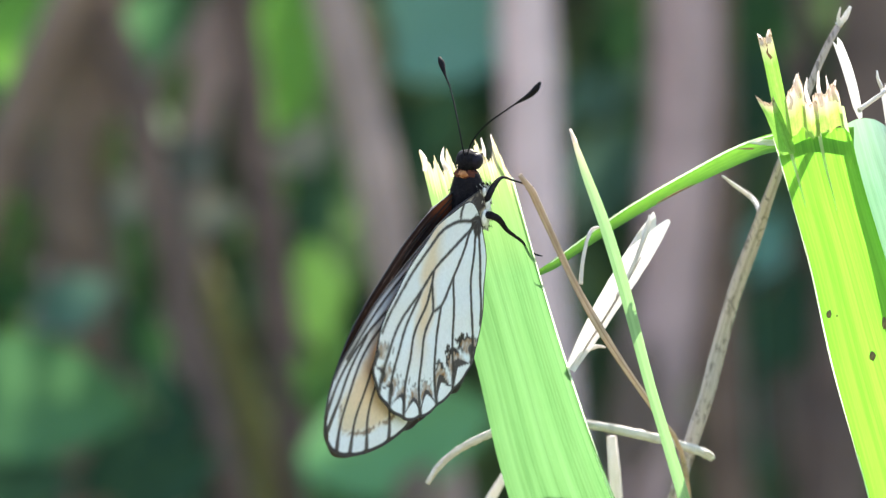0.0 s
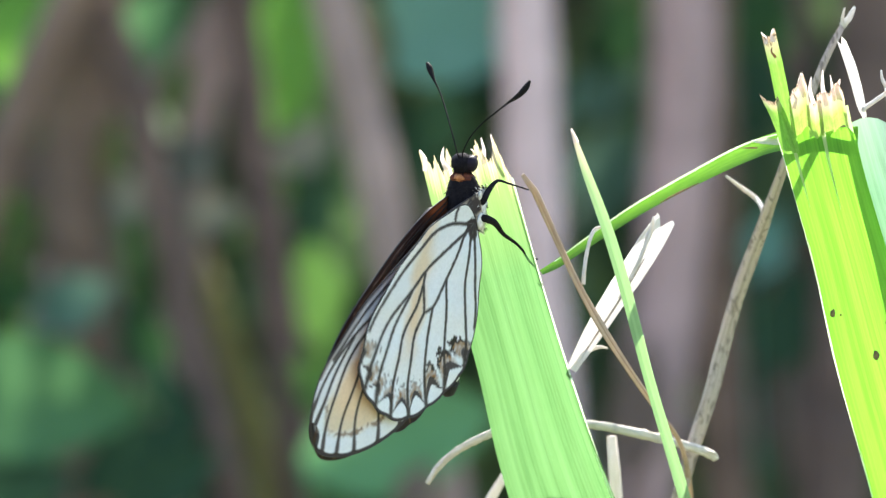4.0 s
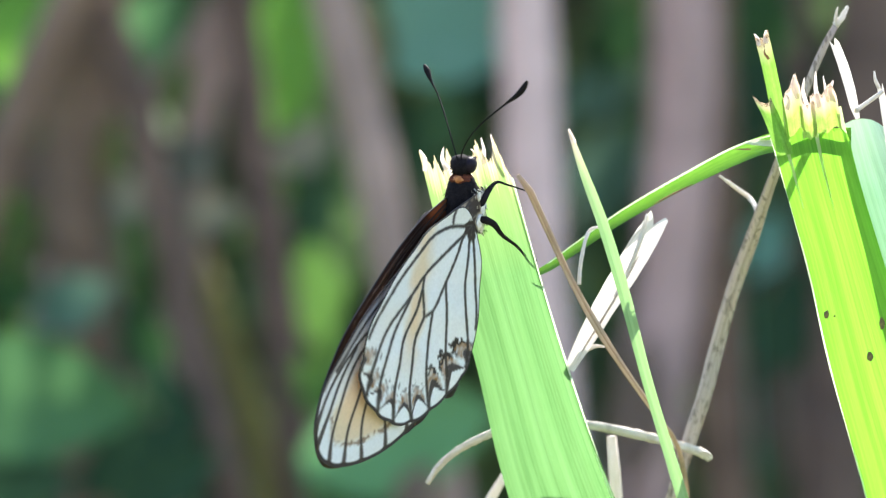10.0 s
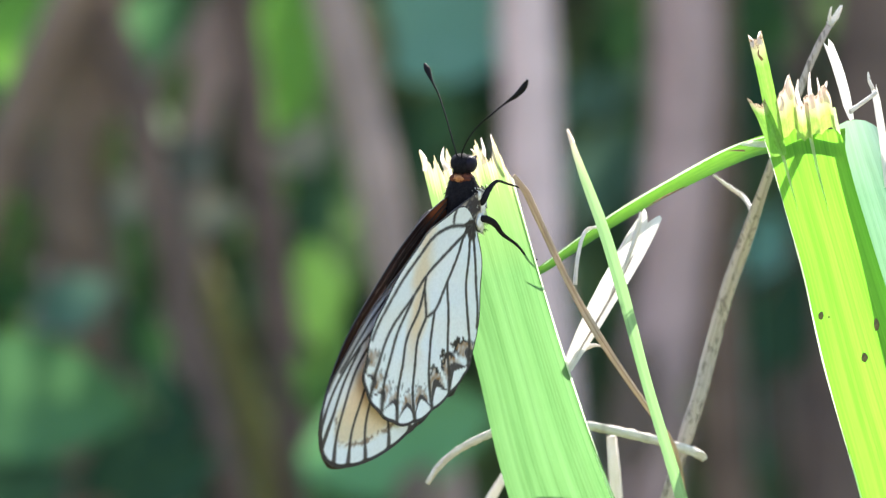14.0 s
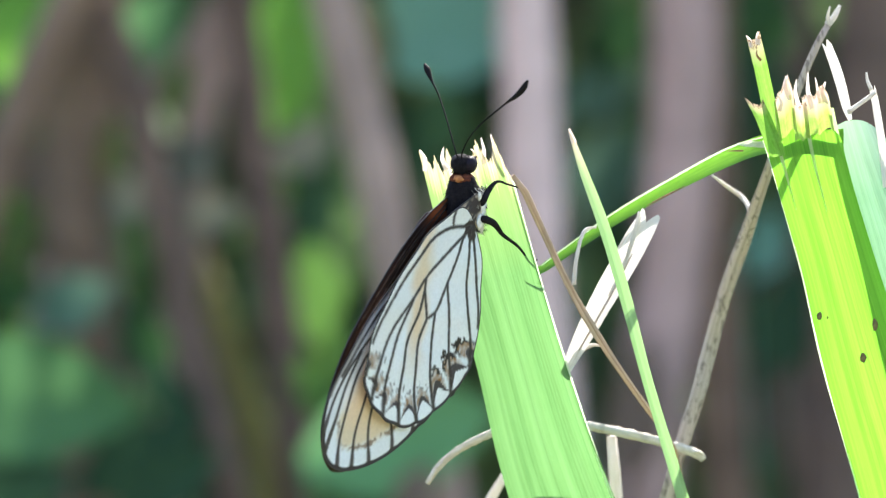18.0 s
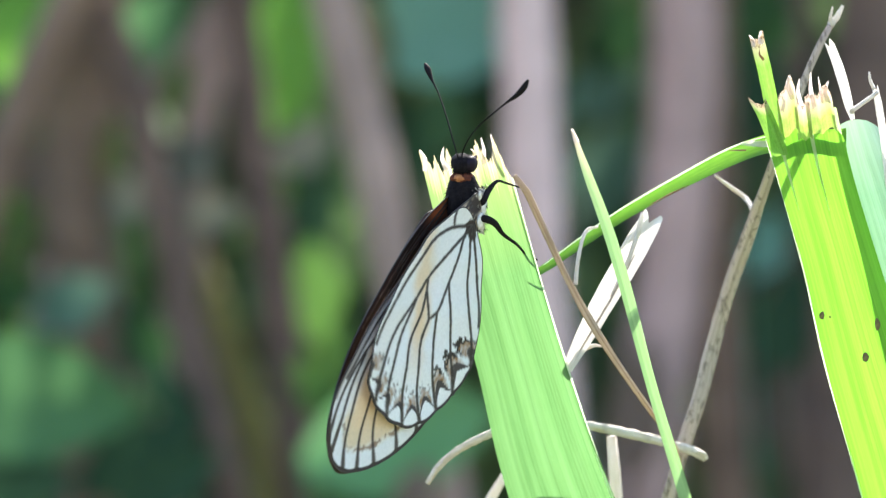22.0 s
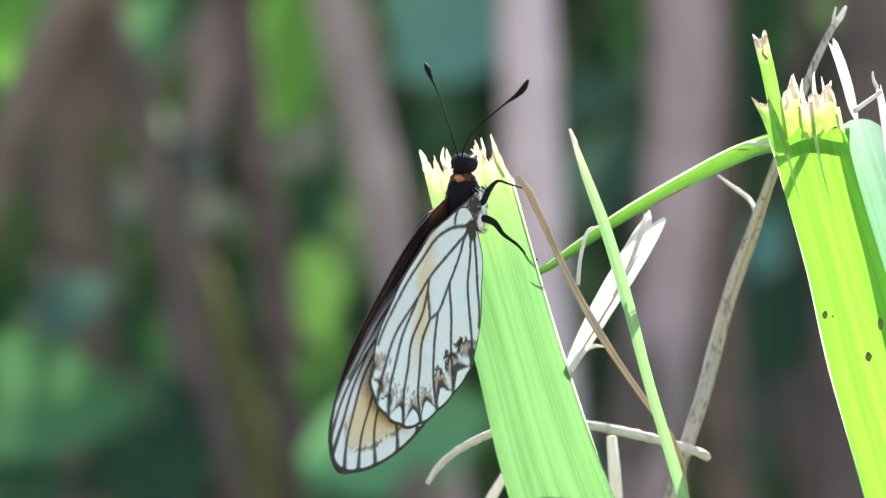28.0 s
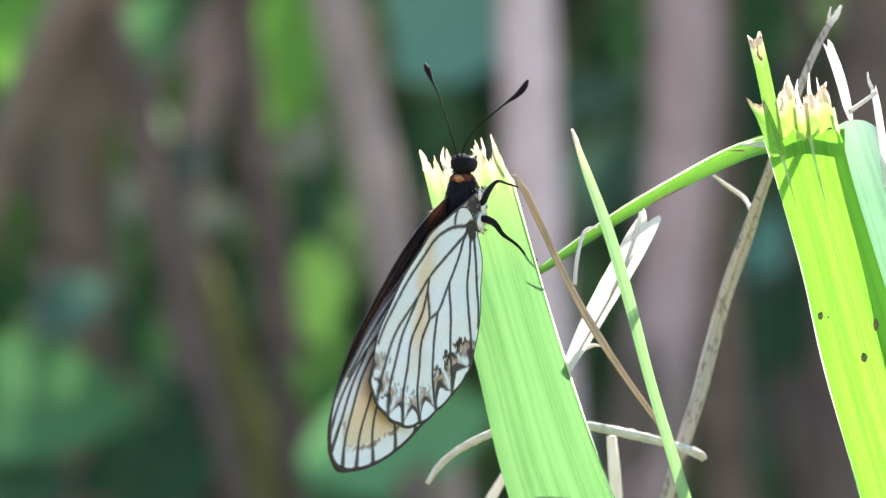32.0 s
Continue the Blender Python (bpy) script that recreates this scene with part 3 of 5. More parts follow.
def cut_stalk():
    """The bundle of cut leaf sheaths."""
    root = at(104, 36, -300)
    e = thing("cut_stalk", root, "bright green cut grass stalk with ragged dried top", "grass stalk")
    face = (-0.1, -1, 0.1)
    pts = [root, at(92, 28, -190), at(74, 14, -95), at(58.7, 6, -31.4), at(53.3, 3, -14), at(49.5, 2, -0.6), at(46.4, 1, 9.9), at(43.8, 0.6, 21.8)]
    ribbon("front_sheath", pts, [8, 9.5, 11, 11.2, 10.3, 9.2, 9.1, 9.4], BRIGHT_GREEN, e, face, 0.06, 120, 160, fray=0.4,
           top=[7.5, 7.9, 8.7, 9.3, 8.3, 7.1, 6.6, 6.7, 6.3, 5.9, 6.0, 6.9, 7.7, 8.0, 7.6, 7.3, 7.7, 7.8, 7.7, 8.2, 9.5], wave=0.006, seed=15)
    # folded bluish sheath on the outer side
    ribbon("outer_sheath", [at(96, 24, -190), at(86, 16, -95), at(67, 9, -31.6), at(62.4, 6, -14.1), at(58.7, 4.6, -0.6), at(55, 3.4, 9.9), at(52.6, 3, 16.7)], [8, 10, 10.5, 10, 9, 7.6, 6.0], TEAL_GREEN, e, (0.25, -1, 0.15), -0.3, 30, 110, seed=17,
           top=[0.2, 0.0, 0.2, 0.7, 1.6, 2.8, 4.2],
           label="bluish green folded outer sheath")
    ribbon("margin", [at(74 - 5, 14.7, -95), at(53, 5.7, -31.4), at(47.9, 3.1, -14), at(45.3, 2.1, -2.7), at(42.1, 1.3, 8.5), at(40.5, 0.9, 13.7)], [0.2, 0.2, 0.2, 0.2, 0.2, 0.15], RIM, e, face, 0.1, 2, 60, label="pale raised leaf margin")
    # stubs of the cut sheaths
    for k, (a, b, w, top) in enumerate([(at(42.2, 0.2, 11.6), at(39, -1, 27.2), 1.75, [0.4, 1.0, 1.1, 0.8, 0.0]), (at(41.9, 0.1, 12.5), at(38.9, -0.6, 19.4), 1.9, [0.0, 1.0, 1.5, 1.6, 1.2])]):
        ribbon("cut_stub", [a, (a + b) / 2 + Vector((0.0002, 0, 0)), b], [w * 1.1, w, w], STUB_GREEN, e, face, 0.14, 30, 30, top=top, fray=0.35, wave=0.03, seed=60 + k)
    # flat withered cuts of the inner sheaths, and the pale pleats below them
    for k, (a, b, w, top) in enumerate([(at(43.4, -0.1, 14.3), at(42.7, -0.5, 20.3), 2.5, [1.8, 1.2, 0.7, 0.5, -0.4, -1.2, -1.3, 0.2]), (at(45.3, 0.1, 14.0), at(44.8, -0.3, 18.6), 1.9, [0.6, 0.2, 0.8, 0.1, 0.5]), (at(47.5, -0.1, 14.6), at(46.7, -0.5, 19.6), 3.4, [0.4, 0.1, 0.3, 0.0, 0.5, 0.2, -0.5, -0.9, -0.7, 0.6])]):
        ribbon("withered_cut", [a, (a + b) / 2, b], [w, w, w * 0.97], PINK_EDGE, e, face, 0.1, 24, 24, top=top, fray=0.25, wave=0.02, seed=160 + k, label="pinkish withered cut edge")
    for k, line in enumerate([[at(45.8, 0.1, 15.8), at(46.7, 0.6, 11.3), at(48.4, 1.2, 4.8)], [at(48.9, 0.2, 17.6), at(50.2, 0.7, 12.1), at(52.4, 1.4, 4.3)], [at(41.5, 0.2, 15.9), at(43, 0.7, 10.6), at(44.6, 1.3, 5)]]):
        ribbon("pleat", line, [0.5, 0.4, 0.06], PLEAT, e, face, 0.2, 4, 30, wave=0.05, seed=170 + k)
    fibres = [((at(46.4, -0.3, 17.6)), (at(45.9, -0.6, 22.2)), 0.6), ((at(47.4, -0.3, 18.3)), (at(46.8, -0.6, 21.5)), 0.4), ((at(43.6, -0.5, 18.9)), (at(43.3, -0.8, 21.9)), 0.7), ((at(39.7, -1.2, 25.5)), (at(39.7, -1.4, 27.1)), 0.7),
              ((at(38.8, -1.2, 25.2)), (at(38.2, -1.4, 26.6)), 0.5), ((at(48, -0.4, 18.6)), (at(48.2, -0.6, 21)), 0.8), ((at(42.4, -0.4, 17.2)), (at(42.1, -0.7, 19.4)), 0.5), ((at(44.8, -0.4, 17.9)), (at(44.5, -0.7, 21.3)), 0.5)]
    for k, (a, b, w) in enumerate(fibres):
        sliver("torn_fibre", a, b, w, CUT_EDGE, e, 80 + k)
    for k, (a, b, w) in enumerate([((at(40, -1.1, 23.5)), (at(39.6, -1.2, 24.9)), 0.35)  ]):
        sliver("scorched_edge", a, b, w, BROWN_EDGE, e, 90 + k)
    ribbon("bleached_strip", [at(51.3, 1.3, 16.2), at(50.9, 1.1, 17.6), at(49.7, 0.3, 21.8), at(48.1, -0.2, 26.1)], [0.5, 1.0, 1.25, 1.1], PALE_DRY, e, face, 0.15, 6, 40, top=[0.2, 1, 0, 0.8], wave=0.03, seed=51, label="bleached dry strip of leaf")
    ribbon("bleached_strip", [at(56, 2.2, 7.8), at(55.2, 1.8, 14.1), at(54.5, 1.6, 18.3), at(54, 1.6, 20.7)], [1.0, 0.95, 0.9, 0.75], PALE_DRY, e, face, 0.15, 6, 30, top=[0.3, 0, 1, 0.2], wave=0.03, seed=52, label="bleached dry strip of leaf")
    stem("fibre", [at(51.1, 1.2, 17.2), at(52.7, 1.5, 18.3), at(54.5, 1.6, 19.6)], [0.32, 0.28, 0.25], PALE_DRY, e, 12, 6)
    stem("fibre", [at(54, 1.6, 20), at(53.5, 1.5, 21.1), at(53.4, 1.5, 22.1)], [0.25, 0.2, 0.1], PALE_DRY, e, 8, 6)
    # dark flecks on the sheath
    for k, (c, w, h) in enumerate([((at(47.6, 0, -8.2)), 0.35, 0.5), ((at(54.5, 0, -9.3)), 0.35, 0.8), ((at(53.1, 0, -13.4)), 0.42, 0.65), ((at(48.6, 0, -8.4)), 0.15, 0.15)]):
        fleck(e, c, w, h, k)
    return e


def fleck(parent, c, w, h, seed):
    """A small raised dark scar on the sheath, laid on its surface."""
    bm = bmesh.new()
    bmesh.ops.create_uvsphere(bm, u_segments=10, v_segments=6, radius=1)
    for v in bm.verts:
        k = 1 + 0.35 * noise.noise(v.co * 2 + Vector((seed, 0, 0)))
        v.co = Vector((v.co.x * w * k, v.co.y * 0.12, v.co.z * h * k)) * MM
    me = bpy.data.meshes.new("fleck")
    bm.to_mesh(me)
    bm.free()
    me.materials.append(FLECK)
    ob = new("fleck", me)
    ob.parent = parent
    target = bpy.data.objects["front_sheath"].data
    local = Vector(c) - parent.location
    best = min((v for v in target.vertices), key=lambda v: (v.co.x - local.x) ** 2 + (v.co.z - local.z) ** 2)
    ob.location = (local.x, best.co.y - 0.0001, local.z)


def dry_things():
    made = []
    # long mottled stem that passes behind the cut stalk and ends in a fork
    root = at(19.5, 60, -76.1)
    root = Vector((root.x, root.y, 0.0))
    e = thing("dry_grass", root, "long mottled grey dry grass stem with a forked tip", "dry stem")
    stem("stalk", [root, at(26.4, 40, -48.7), at(29.7, 24, -32.7), at(31.7, 24, -26.1), at(33.9, 24, -19.1), at(35.8, 25, -12.1), at(38.7, 22, -1.8), at(40.3, 19, 3), at(42.4, 14, 10.2), at(46.2, 13, 20.7), at(48.9, 13, 26.8), at(50.1, 13, 28.9)],
         [1.5, 1.3, 1.0, 0.95, 0.95, 0.95, 0.92, 0.82, 0.65, 0.52, 0.44, 0.38], GREY_DRY, e, 120, 12, 0.6, 0.16, 7)
    stem("fork", [at(49.8, 13, 28.5), at(50.8, 13, 29.8), at(51.4, 13, 31)], [0.5, 0.42, 0.18], PALE_DRY, e, 12, 8, 0.6, 0.15, 8)
    stem("fork", [at(50, 13, 28.5), at(49.8, 12.5, 29.6), at(50, 12, 30.8)], [0.4, 0.22, 0.1], PALE_DRY, e, 12, 8, 0.6, 0.15, 9)
    stem("tendril", [at(40.4, 18.6, 3.6), at(40.2, 19, 5.3), at(39.5, 22, 6.8), at(37.5, 19, 8), at(35.2, 15, 9.4)], [0.22, 0.28, 0.3, 0.26, 0.14], PALE_DRY, e, 30, 6, 0.6, 0.1, 10, "curled white fibre")
    made.append(e)
    # bleached flat strip, caught behind the edge of the blade
    e = thing("bleached_straw", at(15.5, 11.5, -15.7), "flat bleached white straw with a split end", "straw")
    ribbon("strip", [at(15.9, 10.4, -15.3), at(18.4, 10.2, -10.6), at(21.2, 10, -5.7), at(25.3, 9.6, 1.1), at(27.3, 9.5, 4.6)], [1.3, 2.4, 3.0, 3.2, 2.6], PALE_DRY, e, (0.1, -1, 0.1), 0.2, 14, 60,
           top=[0.3, 0.5, 1.0, 1.7, 0.8, 0.1, 0.4], wave=0.03, seed=30)
    stem("crease", [at(17.1, 10.6, -13.7), at(21.5, 9.4, -6.4), at(24.6, 9.2, -0.8)], [0.1, 0.14, 0.08], GREY_DRY, e, 24, 6, 0.6, 0.2, 31)
    stem("split", [at(21.6, 10, -6.1), at(23.8, 8.8, -1.5), at(25.4, 8, 3.6), at(25.5, 7.8, 4.5)], [0.2, 0.26, 0.28, 0.16], PALE_DRY, e, 24, 8, 0.45, 0.15, 33)
    stem("curl", [at(16.2, 10.8, -15.1), at(17.8, 10.6, -12.9), at(19.4, 11, -12.3), at(20.4, 10.6, -12.4)], [0.45, 0.4, 0.25, 0.12], PALE_DRY, e, 20, 6, 0.4, 0.1, 32)
    made.append(e)
    # brown withered leaf
    root = at(37.8, 60, -84.1)
    root = Vector((root.x, root.y, 0.0))
    e = thing("withered_leaf", root, "thin rolled brown withered grass leaf", "dry leaf")
    stem("blade", [root, at(32.3, 30, -38.8), at(30.1, 18, -25.4), at(27.1, 13, -21.2), at(19.9, 9, -10.8), at(16.1, 8, -4.1), at(12.8, 6, 2.8), at(10.2, 3.4, 8.1), at(9.2, 2.6, 9.2)], [0.6, 0.55, 0.3, 0.36, 0.45, 0.44, 0.44, 0.42, 0.3], BROWN_DRY, e, 110, 10, 0.4, 0.16, 40)
    stem("curled_edge", [at(11.8, 7.5, 4.1), at(12.4, 7.2, 3.6), at(13.1, 7.4, 2.1)], [0.08, 0.16, 0.06], PALE_DRY, e, 12, 6, 0.4, 0.1, 44)
    stem("tendril", [at(17, 8, -4.5), at(17.2, 8, -2.1), at(17.9, 9, 1.2), at(18.6, 9.5, 2.5), at(19.9, 9, 2.8)], [0.28, 0.25, 0.24, 0.22, 0.14], PALE_DRY, e, 30, 6, 0.5, 0.1, 41, "thin pale fibre")
    made.append(e)
    # crooked twigs behind the blade; the longer one lies against the dry stem
    e = thing("dry_twig", at(7.2, 15.6, -23.3), "short crooked pale dry twig lodged behind the grass blade", "twig", "dry twigs")
    stem("stalk", [at(-2, 19, -30.3), at(-0.9, 18.6, -28.5), at(1.6, 17.6, -26.1), at(6.1, 16, -23.7), at(7.2, 15.6, -23.3)], [0.3, 0.42, 0.46, 0.5, 0.4], PALE_TWIG, e, 60, 12, 0.75, 0.13, 50)
    stem("splinter", [at(-0.7, 18.2, -28.2), at(0.1, 17.8, -27.3), at(0.4, 17.4, -26.5)], [0.16, 0.14, 0.05], PALE_TWIG, e, 8, 6)
    made.append(e)
    e = thing("dry_twig", at(15.9, 23.5, -22.8), "pale dry twig resting against the mottled stem", "twig", "dry twigs")
    stem("stalk", [at(14.8, 23.5, -22.6), at(19.4, 23, -23), at(25.4, 22, -24.2), at(30.5, 21.6, -25.5), at(34, 21.6, -26.8), at(34.5, 21.6, -27.4)], [0.5, 0.55, 0.62, 0.54, 0.58, 0.42], PALE_TWIG, e, 60, 12, 0.75, 0.11, 53)
    stem("split_end", [at(33.3, 21, -26.3), at(34.1, 20.8, -26.4), at(34.7, 20.8, -26.9)], [0.2, 0.22, 0.08], PALE_TWIG, e, 10, 6)
    made.append(e)
    # upright pale stumps
    for k, (pts, r, lab) in enumerate([([(at(29, 45, -81.6)), (at(24.4, 30, -45.5)), (at(22.8, 26, -33.3)), (at(22.3, 24, -28)), (at(21.9, 23, -24.4))], [0.8, 0.8, 0.78, 0.72, 0.6], "short upright pale dry straw stub"),
                                       ([(at(-6.7, 60, -84.1)), (at(0.5, 40, -50.3)), (at(5.8, 30, -34.3)), (at(7.4, 27, -31.1)), (at(8.4, 26, -29.3))], [0.9, 0.8, 0.7, 0.6, 0.5], "slanting pale dry straw behind the blade")]):
        root = Vector((pts[0].x, pts[0].y, 0.0))
        e = thing("straw", root, lab, "straw")
        stem("stalk", [root] + pts[1:], r, PALE_DRY, e, 60, 8, 0.45, 0.15, 70 + k)
        made.append(e)
    return made


THIN_GREEN = leaf_material("thin_blade", (0.35, 0.57, 0.30), (0.28, 0.49, 0.23), 0.982, 0.996, (0.66, 0.54, 0.46), 0.45, 12.0, fade=(0.955, 0.995, 0.5, (0.52, 0.62, 0.36)))
PALE_TWIG = dry_material("pale_twig", (0.78, 0.70, 0.60), (0.50, 0.43, 0.34), (0.25, 0.2, 0.13), 0.3, 0.05, 500.0)
blade = left_blade()
slender = thin_blade()
stalk = cut_stalk()
arch_leaf(stalk)
dry_stem, bleached, withered, short_twig, twig, stub_a, stub_b = dry_things()


# ---------------------------------------------------------------- butterfly (millimetres in its own space: x to its back, y to its tail, z to its right)
def scales(name, share, tint):
    """Wing scales: the colour lies on the wing as a pattern, light shines through."""
    m, n, l = material(name)
    a = n.new("ShaderNodeAttribute")
    a.attribute_name = "pattern"
    co = n.new("ShaderNodeTexCoord").outputs["Object"]
    dust = ramp(n, [(0.3, (0.9, 0.9, 0.9)), (0.62, (1, 1, 1))])
    l.new(noise_at(n, l, co, 2600, 3.0, 0.7), dust.inputs[0])
    col = mix(n, l, "MULTIPLY", 0.9, a.outputs["Color"], dust.outputs[0])
    thr = mix(n, l, "MULTIPLY", 1.0, col, tint)
    thin(n, l, col, thr, share, 0.55, bumped(n, l, noise_at(n, l, co, 1500, 2.0), 0.15, 0.00005), 0.4)
    return m


UPPER = scales("wing_upperside", 0.66, (1.0, 0.96, 0.92))
UNDER = scales("wing_underside", 0.3, (1.0, 0.97, 0.94))
VEIN = plain_material("wing_vein", (0.035, 0.025, 0.022), (0.015, 0.011, 0.010), 0.6, 3000)
BLACK = plain_material("black_hairs", (0.016, 0.013, 0.015), (0.005, 0.004, 0.006), 0.85, 2500, 0.12, 0.7, 0.0001)
ABDOMEN = plain_material("abdomen", (0.022, 0.019, 0.024), (0.007, 0.006, 0.009), 0.6, 1800, 0.3, 0.6, 0.0001)
RUSSET = plain_material("russet_hairs", (0.14, 0.04, 0.02), (0.06, 0.018, 0.012), 0.85, 3000, 0.15)
EYE_BLACK = plain_material("compound_eye", (0.016, 0.011, 0.019), (0.009, 0.006, 0.011), 0.45, 5000, 0.12, 0.2)
RING = plain_material("abdomen_ring", (0.045, 0.042, 0.05), (0.018, 0.016, 0.02), 0.6, 1500, 0.3)
ORANGE = plain_material("orange_hairs", (0.50, 0.20, 0.06), (0.30, 0.10, 0.03), 0.7, 3000)
IVORY = plain_material("ivory_scales", (0.78, 0.75, 0.70), (0.55, 0.52, 0.48), 0.7, 2500)
ANTENNA_GREY = plain_material("antenna", (0.010, 0.008, 0.009), (0.005, 0.004, 0.005), 0.75, 3000, 0.12)

FW_FRONT = [(-1.2, -0.5), (5, -1.2), (10, -0.8), (16, 0.2), (22, 1.5), (27, 3.4), (31.2, 5.6), (34.2, 8.5), (35.5, 11.1), (35.6, 12.4)]
FW_REAR = [(-1.2, -0.5), (-0.9, 2.2), (3.5, 4.6), (8.5, 9.0), (13.5, 13.4), (17.6, 16.9), (19.4, 18.4), (21.5, 18.9), (26.0, 18.8), (30.3, 17.6), (33.6, 15.7), (35.2, 14.0), (35.6, 12.4)]
HW_FRONT = [(0.4, -3.2), (1.5, -4.6), (2.5, -5.3), (3.7, -5.3), (6.1, -4.3), (7.8, -3.6), (9.5, -2.7), (10.9, -1.5), (12.8, 0.2), (15.0, 2.6), (16.8, 4.8), (18.2, 6.8), (19.3, 9.2), (19.8, 11.4), (20.2, 13.3), (19.8, 14.9), (19.0, 16.5), (17.9, 17.8), (16.5, 19.0), (15.1, 19.8), (13.7, 20.5), (11.8, 20.8)]
HW_REAR = [(0.4, -3.2), (-0.4, -1.2), (-1.2, 1.8), (-1.3, 5.9), (-1.2, 9.0), (-0.9, 11.7), (-0.3, 13.6), (0.4, 15.2), (2.0, 16.9), (3.9, 18.3), (5.5, 19.1), (7.4, 19.9), (9.7, 20.6), (11.8, 20.8)]
FW_VEINS = [[(0.3, 0.3), (6.4, 1.0), (13.5, 1.9), (18.4, 3.1)], [(0.3, -0.2), (9, 0.2), (16, 1.1), (23, 2.6), (28.6, 4.8)],
            [(0.4, 1.4), (4.3, 3.1), (9.3, 5.5), (13.6, 6.7), (18.7, 8.0), (20.0, 7.8)], [(18.4, 3.1), (19.2, 4.0), (19.4, 6.2), (20.0, 7.8)],
            [(18.4, 3.1), (25.0, 4.0), (30.8, 6.4), (34.9, 9.2)], [(24.5, 4.0), (29.5, 6.9), (35.6, 11.6)], [(19.2, 3.8), (25.1, 5.6), (29.5, 8.5), (32.3, 11.2), (34.8, 14.4)],
            [(19.5, 5.6), (23.7, 7.4), (28.1, 10.7), (30.8, 13.2), (33.0, 16.1)], [(20.0, 7.8), (23.0, 8.8), (26.0, 11.1), (28.7, 14.3), (30.3, 17.6)],
            [(18.9, 8.0), (20.9, 10.6), (23.9, 13.9), (26.4, 18.8)], [(11.7, 6.2), (14.4, 8.7), (18.1, 12.4), (20.4, 15.4), (22.5, 19.0)], [(0.6, 2.0), (4.2, 4.6), (10.2, 9.9), (13.8, 13.2), (17.2, 16.2), (18.6, 17.4)]]
HW_VEINS = [[(0.8, -2.9), (2.1, -1.9), (5.4, -0.1), (8.8, 2.1), (11.1, 4.3), (14.1, 6.8), (16.1, 9.2), (17.5, 11.8), (18.4, 14.5), (18.8, 16.2)],
            [(0.8, -2.9), (2.2, -2.9), (4.5, -3.1), (6.5, -2.8), (8.6, -2.0), (10.0, -0.9), (12.0, 0.9), (14.3, 3.1), (16.2, 5.1), (17.6, 7.0), (18.9, 9.2)], [(4.1, -5.0), (4.4, -4.2), (4.4, -3.2)],
            [(0.8, -2.8), (2.1, -1.9), (3.6, 0.8), (5.2, 3.8), (7.6, 7.1), (9.1, 7.7)], [(9.3, 2.6), (9.5, 4.2), (9.3, 6.2), (9.1, 7.7)], [(11.6, 4.7), (13.9, 8.3), (15.8, 12.6), (16.5, 15.6), (16.8, 18.5)],
            [(9.5, 4.0), (10.7, 6.9), (12.6, 10.2), (13.3, 13.6), (13.8, 17.0), (13.9, 20.1)], [(9.1, 7.7), (10.5, 10.6), (10.9, 13.6), (10.9, 17.4), (10.5, 20.6)], [(7.6, 7.2), (7.9, 10.7), (8.2, 14.2), (7.5, 17.9), (7.1, 19.7)],
            [(5.2, 3.8), (4.9, 7.4), (4.6, 11.0), (4.5, 13.9), (3.8, 18.0)], [(0.7, -2.8), (1.1, -1.6), (1.3, 0.7), (1.5, 4.2), (1.1, 8.6), (0.3, 12.2), (0.6, 15.0)], [(0.5, -2.8), (0.2, 0.8), (-0.4, 4.4), (-0.8, 7.3), (-0.9, 10.4)]]


def segment_distance(p, line):
    """How far the places p lie from a line of places."""
    best = np.full(len(p), 1e9)
    for a, b in zip(line[:-1], line[1:]):
        ab = b - a
        t = np.clip(((p - a) @ ab) / (ab @ ab + 1e-12), 0, 1)
        best = np.minimum(best, np.linalg.norm(p - a - t[:, None] * ab, axis=1))
    return best


def smooth(x, a, b):
    t = np.clip((x - a) / (b - a), 0, 1)
    return t * t * (3 - 2 * t)


def wobble(p, scale, seed):
    return np.array([noise.noise(Vector((x * scale, y * scale, seed))) for x, y in p])


def blend(col, colour, amount):
    return col + (np.array(colour) - col) * np.clip(amount, 0, 1)[:, None]


